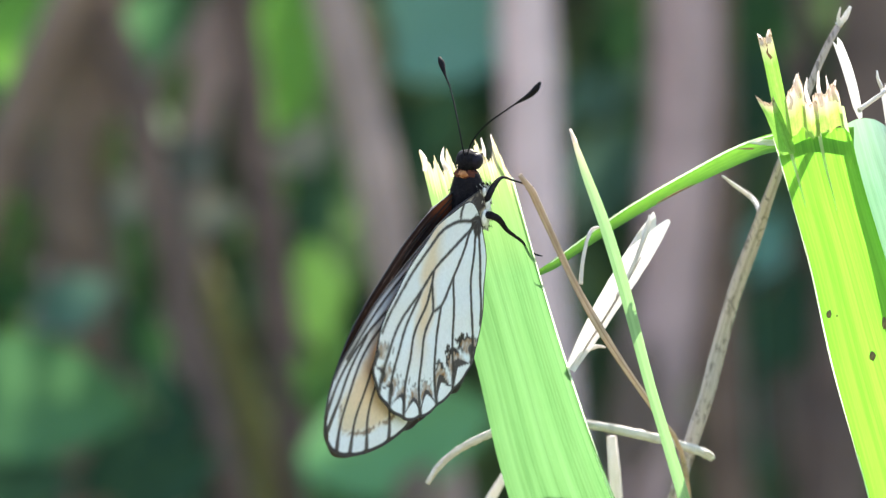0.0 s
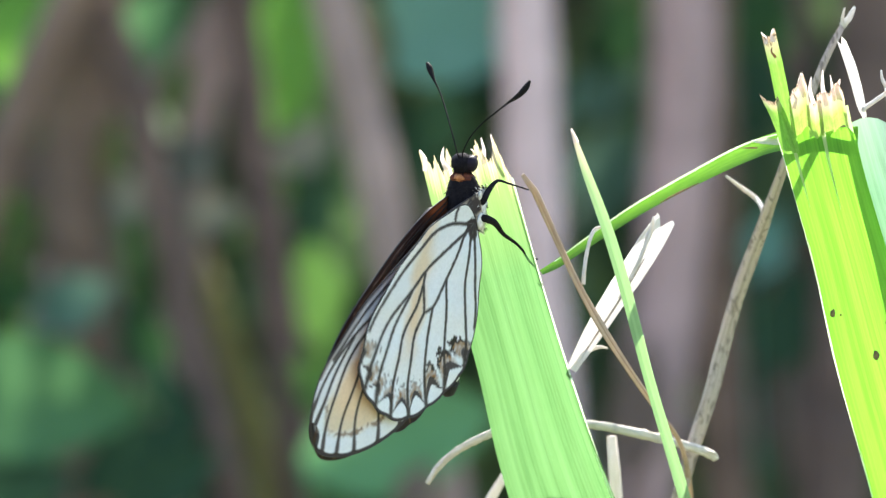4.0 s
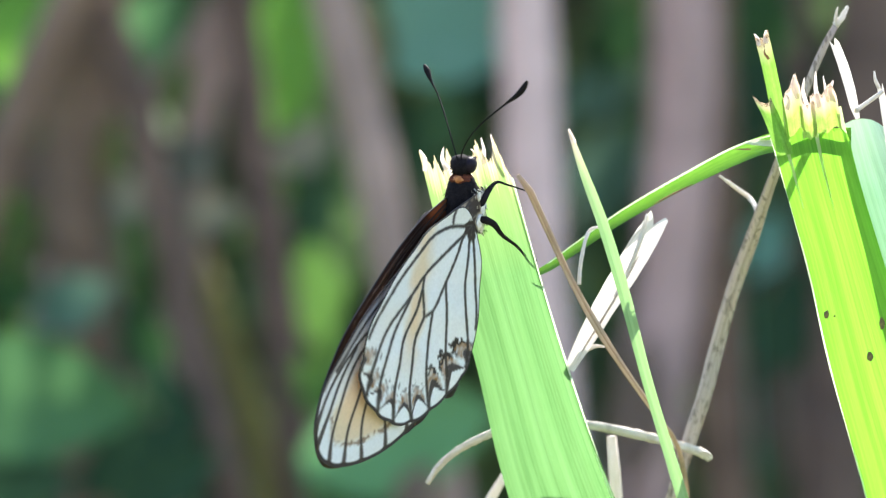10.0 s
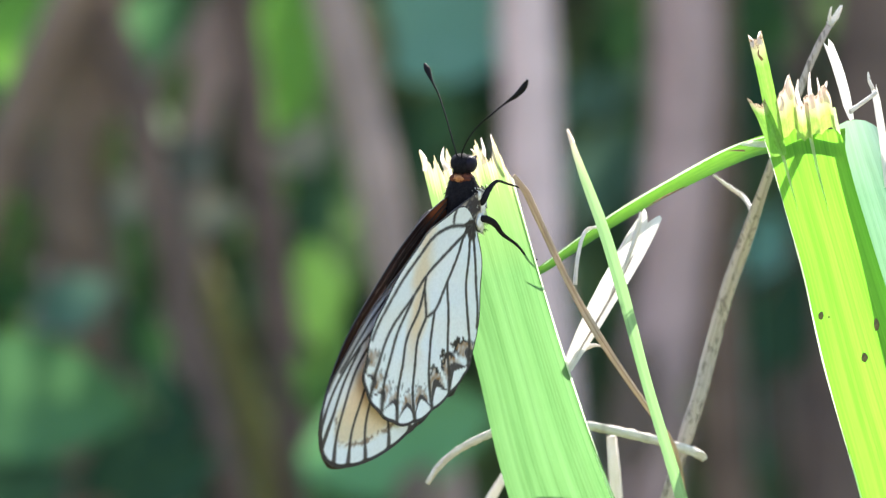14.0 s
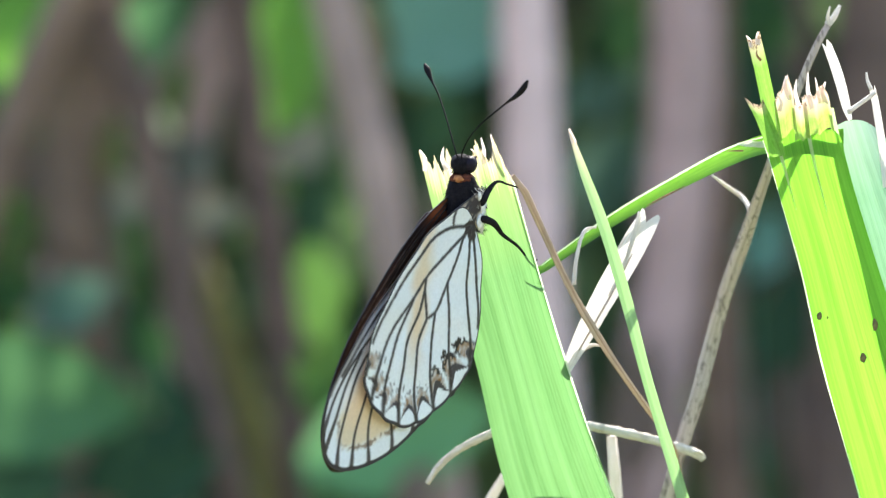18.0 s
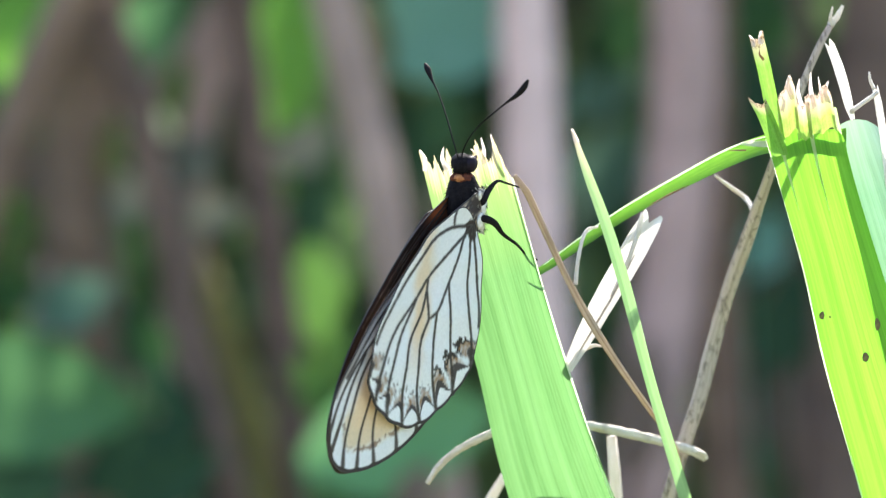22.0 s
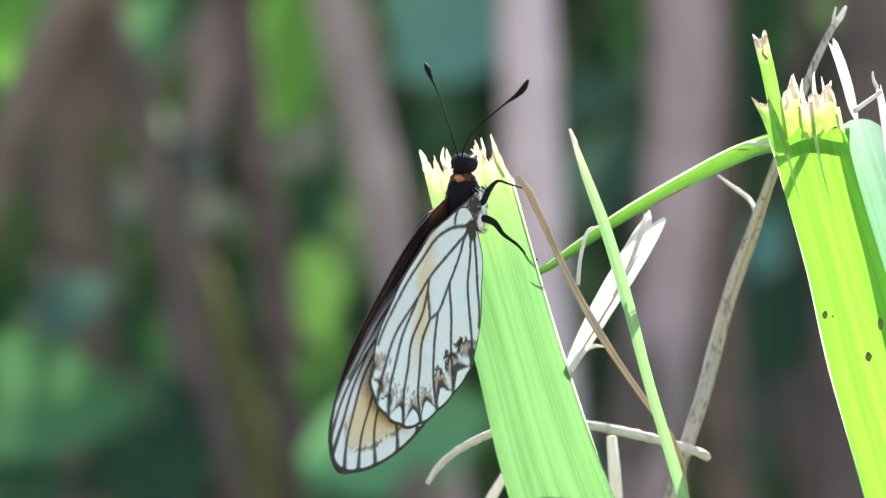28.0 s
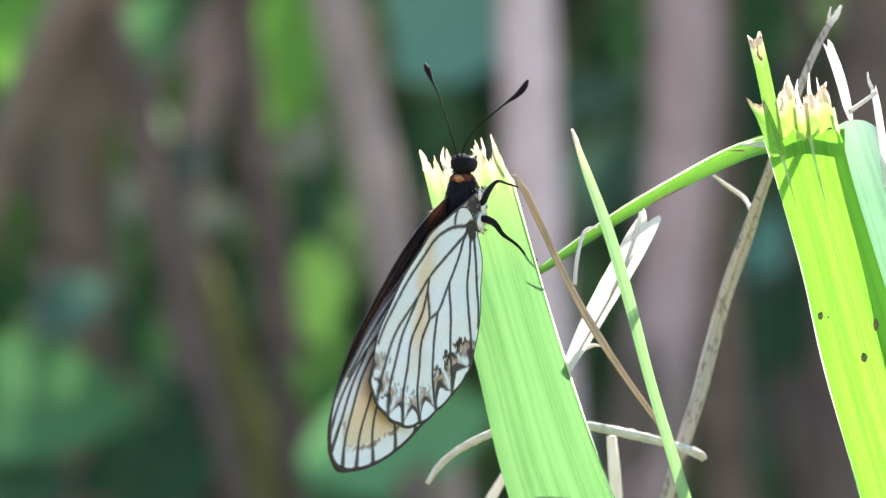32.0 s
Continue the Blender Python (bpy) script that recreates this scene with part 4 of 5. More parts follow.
def fore_pattern(p, veins, outer, front, upper):
    dv = np.min([segment_distance(p, v) for v in veins], axis=0)
    do, df = segment_distance(p, outer), segment_distance(p, front)
    w1, w2 = wobble(p, 0.5, 1.0), wobble(p, 1.7, 2.0)
    x, y = p.T
    mid = [np.array(a) for a in ((33.9, 10.4), (34.0, 13.4), (32.2, 15.2), (29.2, 16.6), (25.8, 17.4), (22.6, 17.7))]
    spots = np.min([np.hypot((x - c[0]), (y - c[1])) for c in mid], axis=0)
    brown = (0.036, 0.024, 0.022)
    if upper:
        col = np.tile((0.95, 0.60, 0.25), (len(p), 1))
        col = blend(col, (0.98, 0.75, 0.45), smooth(x, 5, 20) * (0.8 + 0.5 * w1))
        # deeper orange at the rear: dimming by the overlapped hindwing put into the colour
        col = blend(col, (0.62, 0.25, 0.05), smooth(-(y - 0.93 * x), 1.5, -0.8) * 0.38)
        streak = smooth(0.62 - np.abs(df - 2.1), 0, 0.35) * smooth(x, 19.5, 23) * smooth(-x, -30.5, -27)
        col = blend(col, (0.062, 0.036, 0.031), smooth(-(df + 0.35 * w1) + 0.9 * smooth(-x, -16, -6), -2.3, -1.7))
        lines = smooth(0.13 - np.abs(np.abs(df - 1.05 + 0.15 * w2) - 0.42), 0, 0.1) * smooth(x, 3, 8)
        col = blend(col, (0.34, 0.26, 0.22), lines * (0.3 + 0.5 * smooth(w1 + 0.4 * w2, -0.1, 0.35)))
        col = blend(col, (0.34, 0.12, 0.05), smooth(-np.hypot((x - 2.5) * 0.5, y + 0.4), -2.2, -0.4) * 0.7)
        col = blend(col, brown, smooth(x * 0.94 + y * 0.34 + 0.9 * w1 + 0.4 * w2, 31.6, 33.4))
        col = blend(col, (0.145, 0.145, 0.16), smooth(-(do + 0.8 * w1 + 0.4 * w2), -4.3, -3.0) * 0.92)
        col = blend(col, brown, smooth(-do, -0.55, -0.2))
        col = blend(col, brown, smooth(-(segment_distance(p, curve(FW_VEINS[3], 12)) + 0.25 * w2), -0.75, -0.4) * smooth(-y, -7.2, -6.0))
        col = blend(col, brown, smooth(-np.hypot(x - 19.6, y - 17.2) - 0.8 * w1, -2.4, -1.0))
        col = blend(col, brown, smooth(-np.hypot((x - 18.2) * 0.8, y - 3.5) + 0.2 * w2, -1.15, -0.7))
        flare = 0.26 + 0.5 * smooth(-(do + 0.5 * w2), -6.0, -2.8)
        col = blend(col, (0.07, 0.045, 0.035), smooth(-dv / flare, -1.0, -0.45) * 0.85 * smooth(-do, -6.5, -4.5))
        col = blend(col, (0.75, 0.66, 0.56), streak * 0.95)
        col = blend(col, (0.62, 0.58, 0.55), smooth(-spots + 0.3 * w2, -0.9, -0.3) * 0.75)
        col = blend(col, (0.16, 0.075, 0.03), smooth(-dv, -0.24, -0.1) * 0.8)
    else:
        col = np.tile((0.88, 0.85, 0.80), (len(p), 1))
        inside = smooth(do + 0.35 * w2, 2.3, 3.6)
        col = blend(col, (0.84, 0.67, 0.44), smooth(y - 0.42 * x + 0.6 * w1, -4.8, -3.0) * inside * 0.85)
        col = blend(col, (0.90, 0.93, 0.97), smooth(-do - 0.3 * w2, -3.0, -2.0))
        shoulder = smooth(0.5 - np.abs(do - 2.7 - 0.7 * w2), 0, 0.4) * smooth(w2 + 0.6 * smooth(-dv, -1.4, -0.3), 0.0, 0.35) * smooth(-x, -34, -31)
        col = blend(col, (0.24, 0.13, 0.07), shoulder * 0.85)
        col = blend(col, (0.86, 0.87, 0.90), smooth(-(y - 0.36 * x + 2.6 + 0.2 * w1), -0.6, 0.8) * 0.9)
        col = blend(col, (0.045, 0.035, 0.04), smooth(-do + 0.16 * smooth(-dv, -1.0, 0.0), -0.5, -0.32))
        col = blend(col, (0.05, 0.035, 0.035), smooth(-dv + 0.14 * smooth(-do, -3.0, -0.8), -0.30, -0.12) * 0.95)
        col = blend(col, (0.20, 0.15, 0.13), smooth(-df, -0.55, -0.2) * 0.8)
        col = blend(col, (0.05, 0.035, 0.035), smooth(-np.hypot(x, y - 0.6) - 0.5 * w2, -1.7, -0.9))
    return col


# middles of the cells along the hindwing's margin
CELLS = np.array([(0.6, 15.0), (2.6, 16.7), (5.7, 18.0), (8.9, 19.0), (12.2, 19.3), (15.3, 18.2), (17.7, 16.2), (19.2, 13.3)])


# where the hindwing's veins meet its margin
ENDS = [(18.9, 9.2), (19.4, 12.9), (18.8, 16.2), (16.8, 18.5), (13.9, 20.1), (10.5, 20.6), (7.1, 19.7), (3.8, 18.0), (0.6, 15.0), (-1.0, 11.7)]


def scalloped(p, outer):
    """The hindwing's margin bulges a little between the veins."""
    away = np.linalg.norm(p[:, None, :] - CELLS[None], axis=2)
    pick = CELLS[away.argmin(axis=1)]
    out = pick - np.array((8.5, 8.0))
    out /= np.linalg.norm(out, axis=1)[:, None]
    across = np.clip(np.abs((p - pick)[:, 0] * out[:, 1] - (p - pick)[:, 1] * out[:, 0]) / 1.5, 0, 1)
    size = 0.2 * smooth(-segment_distance(p, outer), -2.0, 0.0) * (0.6 - across ** 2)
    return p + out * size[:, None]


def hind_pattern(p, veins, outer, front, upper):
    dv = np.min([segment_distance(p, v) for v in veins], axis=0)
    do = segment_distance(p, outer)
    w1, w2 = wobble(p, 0.5, 5.0), wobble(p, 1.9, 6.0)
    x, y = p.T
    # middles of the margin cells
    cells = list(CELLS)
    away = np.array([np.hypot(x - c[0], y - c[1]) for c in cells])
    near = away.min(axis=0)
    # which margin cell a place lies in, and how far across it: 0 in the middle, 1 at a vein
    cell = np.array([segment_distance(p, np.array(e)) for e in zip(ENDS[:-1], ENDS[1:])]).argmin(axis=0)
    a, b = np.array(ENDS)[cell], np.array(ENDS)[cell + 1]
    lean = np.clip(np.abs(2 * ((p - a) * (b - a)).sum(1) / ((b - a) ** 2).sum(1) - 1), 0, 1)
    tall = np.array((1.2, 1.5, 2.0, 2.1, 2.2, 2.4, 2.4, 2.0, 1.2))[cell]
    brown = (0.040, 0.028, 0.026)
    if upper:
        col = np.tile((0.91, 0.51, 0.19), (len(p), 1))
        col = blend(col, (0.93, 0.58, 0.25), smooth(y + w1, 6, 14))
        col = blend(col, (0.72, 0.66, 0.55), smooth(-x, 0.3, 0.6))
        col = blend(col, (0.085, 0.05, 0.04), smooth(-(y - 0.9 * x + 6.6 + 0.4 * w1), 0, 1.2))
        col = blend(col, (0.55, 0.27, 0.06), smooth(0.8 - np.abs(do - 3.4 - 0.7 * w2), 0, 0.6) * smooth(-x, -9, -5) * 0.4)
        col = blend(col, brown, smooth(-(do + 0.45 * w2 + 0.35 * smooth(-dv, -1.2, 0) * -2), -2.5, -1.9))
        flare = 0.26 + 0.6 * smooth(-(do + 0.4 * w2), -5.0, -2.4)
        col = blend(col, brown, smooth(-dv / flare, -1.0, -0.45) * 0.9 * smooth(-do, -5.5, -3.8))
        col = blend(col, (0.78, 0.74, 0.70), smooth(-near + 0.42 * w2, -0.8, -0.52))
        col = blend(col, brown, smooth(-do, -0.45, -0.25))
        col = blend(col, brown, smooth(-np.hypot(x, y + 0.2) - 0.9 * w1, -2.4, -1.0))
        col = blend(col, (0.16, 0.075, 0.03), smooth(-dv, -0.24, -0.1) * 0.8)
    else:
        col = np.tile((0.88, 0.93, 0.97), (len(p), 1))
        col = blend(col, (0.84, 0.62, 0.36), smooth(2.6 - np.abs(x - 9.8 - 0.12 * y - 0.8 * w1), 0, 2.4) * smooth(-y, -16, -8) * 0.8)
        col = blend(col, (0.84, 0.74, 0.58), smooth(-(y - 0.95 * x + 6), -3.0, 1.5) * 0.22)
        anal = smooth(-x, -10.0, -6.0)                     # the marks are strongest towards the body
        grit = wobble(p, 1.6, 9.0)
        mid_cell = smooth(1.0 - lean + 0.15 * w2, 0.18, 0.5)
        apex = tall * (1.0 - 0.88 * lean ** (1.5 - 0.35 * anal))                   # height of the pale triangle on the margin
        thick = 0.32 + (0.4 + 0.75 * anal) * smooth(1.0 - lean, 0.15, 0.75)
        above = do - apex - thick
        patch = smooth(above + 0.3, 0, 0.3) * smooth(1.5 + 0.7 * anal + 0.9 * w2 - above - 0.8 * lean, 0, 0.9) * mid_cell
        col = blend(col, (0.31, 0.155, 0.05), patch * (0.85 + 0.1 * anal) * (0.8 + 0.5 * grit))
        specks = smooth(0.6 + 0.2 * anal - np.abs(above - 1.3 - 0.5 * anal - 0.9 * w2), 0, 0.35) * smooth(grit + 0.3 * anal, -0.1, 0.12) * mid_cell
        col = blend(col, (0.022, 0.015, 0.014), specks * (0.62 + 0.38 * anal))
        chevron = smooth(do - apex + 0.1, 0, 0.15) * smooth(thick + 0.12 * w2 - (do - apex), 0, 0.2)
        col = blend(col, (0.035, 0.02, 0.024), chevron * 0.96)
        col = blend(col, (0.94, 0.97, 1.0), smooth(apex - do, 0, 0.15))
        col = blend(col, (0.055, 0.04, 0.05), smooth(-do, -0.42, -0.22))
        col = blend(col, brown, smooth(-(dv + 0.08 * w2), -0.34 - 0.22 * smooth(-do, -3.4, -1), -0.14) * 0.95)
        col = blend(col, brown, smooth(-np.hypot((x - 0.9), (y + 2.6) * 0.9) - 0.5 * w2 + 0.7 * smooth(-dv, -0.7, -0.1), -1.2, -0.7))
        col = blend(col, (0.5, 0.47, 0.45), smooth(w2, 0.25, 0.5) * smooth(-dv, -0.9, -0.3) * 0.1)
    return col


def camber(p, amount):
    return amount * (np.sin(np.clip(p[:, 0], 0, 40) / 40 * math.pi) - 0.0) + 0.12 * np.sin(p[:, 1] * 0.9 + p[:, 0] * 0.2)


def wing(name, front, rear, veins, pattern, nl, nw, side, parent, hinge, lift, label, scallop):
    """One wing: upper and under membrane, and raised veins. side: +1 for its left, -1 for its right."""
    a, b = curve(front, nl), curve(rear, nl)
    lines = [curve(v, 24) for v in veins]
    t = np.linspace(0, 1, nw)
    p = (a[:, None, :] * (1 - t[None, :, None]) + b[:, None, :] * t[None, :, None]).reshape(-1, 2)
    full = np.vstack([a, b[::-1]])
    outer = full[[i for i in range(len(full)) if scallop(full[i])]]
    ob = new(name)
    ob.parent, ob.location = parent, hinge
    tagged(ob, label)
    faces = [(j * nw + i, j * nw + i + 1, (j + 1) * nw + i + 1, (j + 1) * nw + i) for j in range(nl - 1) for i in range(nw - 1)]
    z = camber(p, 0.5)
    shape = scalloped(p, outer) if name == "hindwing" else p
    for layer, gap in (("upper_membrane", 0.05), ("under_membrane", -0.05)):
        zz = side * (z * 0 + gap) + lift - z * side * 0.6
        verts = np.stack([shape[:, 0], shape[:, 1], zz], 1) * MM
        o = mesh_object(layer, verts, faces, UPPER if gap > 0 else UNDER, ob)
        col = np.clip(pattern(p, lines, outer, a[: int(nl * 0.8)], gap > 0), 0, 1)
        attr = o.data.color_attributes.new("pattern", "FLOAT_COLOR", "POINT")
        attr.data.foreach_set("color", np.c_[col, np.ones(len(col))].astype(np.float32).ravel())
    for ln in lines:
        zz = lift - camber(ln, 0.5) * side * 0.6
        pts = [Vector((q[0], q[1], h)) * MM for q, h in zip(ln, zz)]
        stem("vein", pts, [0.11, 0.10, 0.08, 0.06], VEIN, None, 20, 6, 1.0, 0.0, 1, "", (0, 0, 1)).parent = ob
    edge = np.vstack([a, b[::-1][1:]])[::3]
    if name == "hindwing":
        edge = scalloped(edge, outer)
    zz = lift - camber(edge, 0.5) * side * 0.6
    stem("wing_margin", [Vector((q[0], q[1], h)) * MM for q, h in zip(edge, zz)], [0.10], VEIN, None, 160, 6, 1.0, 0.0, 1, "", (0, 0, 1)).parent = ob
    return ob


def lump(name, centre, size, mat, parent, rough=0.05, seed=0, seg=24, label="", turn=None):
    bm = bmesh.new()
    bmesh.ops.create_uvsphere(bm, u_segments=seg, v_segments=seg // 2 + 2, radius=1)
    for v in bm.verts:
        v.co *= 1 + rough * noise.noise(v.co * 3 + Vector((seed * 7.1, 0, 0)))
        v.co = Vector((v.co.x * size[0], v.co.y * size[1], v.co.z * size[2])) * MM
    if turn:
        bmesh.ops.rotate(bm, verts=bm.verts, matrix=Euler([radians(k) for k in turn]).to_matrix())
    for f in bm.faces:
        f.smooth = True
    me = bpy.data.meshes.new(name)
    bm.to_mesh(me)
    bm.free()
    me.materials.append(mat)
    ob = new(name, me)
    ob.parent, ob.location = parent, Vector(centre) * MM
    if label:
        tagged(ob, label)
    return ob


def hairs(name, places, mat, parent, seed):
    """Short fine hairs, all in one mesh."""
    rnd = random.Random(seed)
    verts, faces = [], []
    for c, out, length in places:
        c, out = Vector(c), Vector(out).normalized()
        side = out.cross(Vector((rnd.uniform(-1, 1), rnd.uniform(-1, 1), rnd.uniform(-1, 1)))).normalized()
        tip = c + out * length + Vector((rnd.uniform(-0.2, 0.2), rnd.uniform(0, 0.5), rnd.uniform(-0.2, 0.2))) * length
        k = len(verts)
        up = out.cross(side)
        verts += [(c + side * 0.07) * MM, (c - side * 0.05 + up * 0.05) * MM, (c - side * 0.05 - up * 0.05) * MM, tip * MM]
        faces += [(k, k + 1, k + 3), (k + 1, k + 2, k + 3), (k + 2, k, k + 3)]
    ob = mesh_object(name, verts, faces, mat, parent)
    return ob


def tube(name, points, radii, mat, parent, n=24, sides=8, label=""):
    ob = stem(name, [Vector(q) * MM for q in points], radii, mat, None, n, sides, 1.0, 0.04, 3, label, (0.3, 0.2, 1))
    ob.parent = parent
    return ob


BACK, TAIL, LEFT = Vector((-0.5716, -0.7927, -0.2117)), Vector((0.0106, 0.2509, -0.9680)), Vector((-0.8205, 0.5555, 0.1350))
TURN = Matrix((BACK, TAIL, -LEFT)).transposed().to_4x4()
HINGE, HIND = 2.28, 5.6


def butterfly():
    e = tagged(new("butterfly"), "orange and white butterfly with black-veined wings on a blade", "butterfly")
    body = lump("thorax", (-1.2, 0.9, 0), (2.3, 4.4, 2.3), BLACK, e, 0.08, 1, 32)
    rnd = random.Random(8)
    fuzz = []
    for _ in range(500):
        d = Vector((rnd.gauss(0, 1), rnd.gauss(0, 1), rnd.gauss(0, 1))).normalized()
        fuzz.append(((-1.2 + d.x * 2.25, 0.9 + d.y * 4.3, d.z * 2.25), (d.x, d.y * 0.6 + 0.5, d.z), rnd.uniform(0.2, 0.5)))
    hairs("thorax_hair", fuzz, BLACK, body, 2).location = -body.location
    abdomen = new("abdomen")
    abdomen.parent = e
    for k in range(9):
        y = 5.0 + 2.2 * k
        r = (1.6, 1.8, 1.85, 1.85, 1.8, 1.75, 1.7, 1.6, 1.4)[k]
        big = (0, 0.5, 0.7, 0.95, 1.0, 1.05, 1.2, 1.1, 1.5)[k]
        x, off = -0.5 + 0.19 * k, -0.13 * k
        lump("segment", (x, y, off), (r, 2.7, r * 1.06), ABDOMEN, abdomen, 0.04, k, 20)
        if k:
            lump("pale_spot", (x + r * 0.97, y + 0.25 * math.sin(5 * k), off - 0.05), (0.2, 0.40 * big, 0.44 * big), IVORY, abdomen, 0.7, k + 30, 12)
            for z in (-1, 1):
                lump("pale_spot", (x + 0.1, y + 0.2 * math.sin(7 * k + z), off + z * r * 1.0), (0.55, 0.55, 0.16), IVORY, abdomen, 0.6, k + 50 + z, 12)
        lump("ring", (x, y + 1.15, off), (r * 0.995, 0.12, r * 1.05), RING, abdomen, 0.1, k + 70, 20)
    lump("tail_tip", (1.0, 23.9, -1.1), (1.25, 1.6, 1.25), ABDOMEN, abdomen, 0.08, 77, 16)
    head = new("head")
    head.parent, head.location = e, Vector((-1.2, -3.0, 0)) * MM
    lump("crown", (0.1, -1.3, 0), (1.35, 1.35, 1.25), BLACK, head, 0.1, 3, 24)
    lump("collar", (0.3, 0.35, 0.0), (1.35, 0.75, 1.45), RUSSET, head, 0.2, 4, 20, "russet hairy collar")
    lump("collar_spot", (1.25, 0.25, 0.25), (0.5, 0.48, 0.75), ORANGE, head, 0.2, 14, 14, "orange hairy spot")
    for z in (-1, 1):
        lump("eye", (-0.35, -1.35, z * 1.0), (1.05, 1.05, 0.75), EYE_BLACK, head, 0.02, 5, 20)
        lump("eye_rim", (0.35, -0.95, z * 1.12), (0.07, 0.3, 0.07), ANTENNA_GREY, head, 0.15, 6, 10)
        tube("palp", [(-1.2, -1.2, z * 0.4), (-1.9, -1.7, z * 0.45), (-2.5, -1.9, z * 0.4)], [0.3, 0.28, 0.1], BLACK, head, 12, 8)
    fuzz = []
    for _ in range(220):
        d = Vector((rnd.gauss(0, 1), rnd.gauss(0, 1), rnd.gauss(0, 1))).normalized()
        fuzz.append(((0.1 + d.x * 1.3, -1.2 + d.y * 1.2, d.z * 1.2), d, rnd.uniform(0.25, 0.6)))
    hairs("head_hair", fuzz, BLACK, head, 5)
    for pts in ANTENNAE:
        tube("antenna", pts, [0.09, 0.085, 0.085, 0.09, 0.1, 0.15, 0.33, 0.4, 0.18], ANTENNA_GREY, head, 48, 8, "thin dark antenna ending in a flat club")
    # legs on its right side, holding the blade's edge; pale scale tufts between them
    for pts, r in LEGS:
        leg = tube("leg", pts, r, BLACK, e, 40, 10)
        line = curve(pts, 90)
        spines = [(tuple(c), (rnd.gauss(0, 1), rnd.gauss(0, 1), rnd.gauss(0, 1)), rnd.uniform(0.1, 0.28) * (1 - 0.5 * k / 90)) for k, c in enumerate(line)]
        hairs("spine_hair", spines, BLACK, leg, 9)
    tuft = []
    for _ in range(420):
        q = Vector((rnd.uniform(-3.2, -0.4), rnd.uniform(-1.6, 4.2), rnd.uniform(1.5, 2.4)))
        tuft.append((tuple(q), (rnd.uniform(-0.6, 0.2), rnd.uniform(0.3, 1), rnd.uniform(0.4, 1)), rnd.uniform(0.3, 0.7)))
    hairs("pale_hair", tuft[:190], IVORY, e, 12)
    hairs("side_hair", tuft[190:], BLACK, e, 13)
    for k, (c, s) in enumerate([((-2.6, -0.4, 1.5), (0.35, 0.75, 0.5)), ((-3.0, 1.0, 1.3), (0.45, 0.6, 0.4)), ((-1.0, 2.6, 2.1), (0.75, 1.0, 0.25)), ((-1.9, 1.2, 1.95), (0.5, 0.9, 0.25)), ((-2.9, 2.8, 1.2), (0.4, 0.5, 0.4)), ((-1.2, -0.6, 1.95), (0.3, 0.6, 0.2)), ((-2.0, 3.6, 1.6), (0.4, 0.7, 0.3))]):
        lump("pale_tuft", (c[0], c[1], c[2] + 0.6), s, IVORY, e, 0.4, 90 + k, 12)
    wings = {}
    for key, side in (("left", 1), ("right", -1)):
        z = -side * HINGE * MM
        wings[key + "_fore"] = wing("forewing", FW_FRONT, FW_REAR, FW_VEINS, fore_pattern, 200, 96, side, e, (0, 0, z), 0.0, "orange above, pale below, veined forewing", lambda q: q[0] > 19.5 and q[1] > 9)
        wings[key + "_hind"] = wing("hindwing", HW_FRONT, HW_REAR, HW_VEINS, hind_pattern, 130, 130, side, e, (0, HIND * MM, z), -side * 0.45, "orange above, bluish white below, veined hindwing", lambda q: q[1] > (12.6 if q[0] > 10 else 15.2))
    return e, head, wings


ANTENNAE = [[(1.0, -2.0, 0.2), (1.25, -2.61, 0.09), (0.74, -4.66, -1.0), (-1.01, -7.29, -3.29), (-2.65, -9.25, -5.44), (-3.34, -10.42, -6.77), (-3.8, -11.12, -7.52), (-4.11, -11.73, -8.07), (-4.4, -12.27, -8.62)],
            [(0.8, -2.0, 0.5), (0.92, -2.67, 0.54), (1.41, -4.61, 1.66), (1.83, -6.85, 3.65), (2.08, -8.8, 6.01), (2.43, -10.54, 8.33), (2.35, -11.6, 9.77), (2.23, -12.52, 10.6), (2.04, -13.52, 11.14)]]
LEGS = [([(-1.76, 1.05, 2.08), (-1.89, -0.01, 2.68), (-3.36, -0.99, 2.54), (-4.93, -1.7, 2.67), (-6.63, -1.06, 3.22), (-9.33, 0.14, 4.38)], [0.4, 0.44, 0.36, 0.2, 0.13, 0.09]),
        ([(-1.19, 2.54, 1.95), (-1.34, 2.29, 2.95), (-3.19, 3.21, 3.3), (-5.14, 5.08, 3.32), (-7.47, 6.89, 3.88), (-8.77, 8.6, 4.7), (-9.75, 9.09, 5.42)], [0.45, 0.48, 0.42, 0.26, 0.18, 0.15, 0.09])]
insect, insect_head, insect_wings = butterfly()


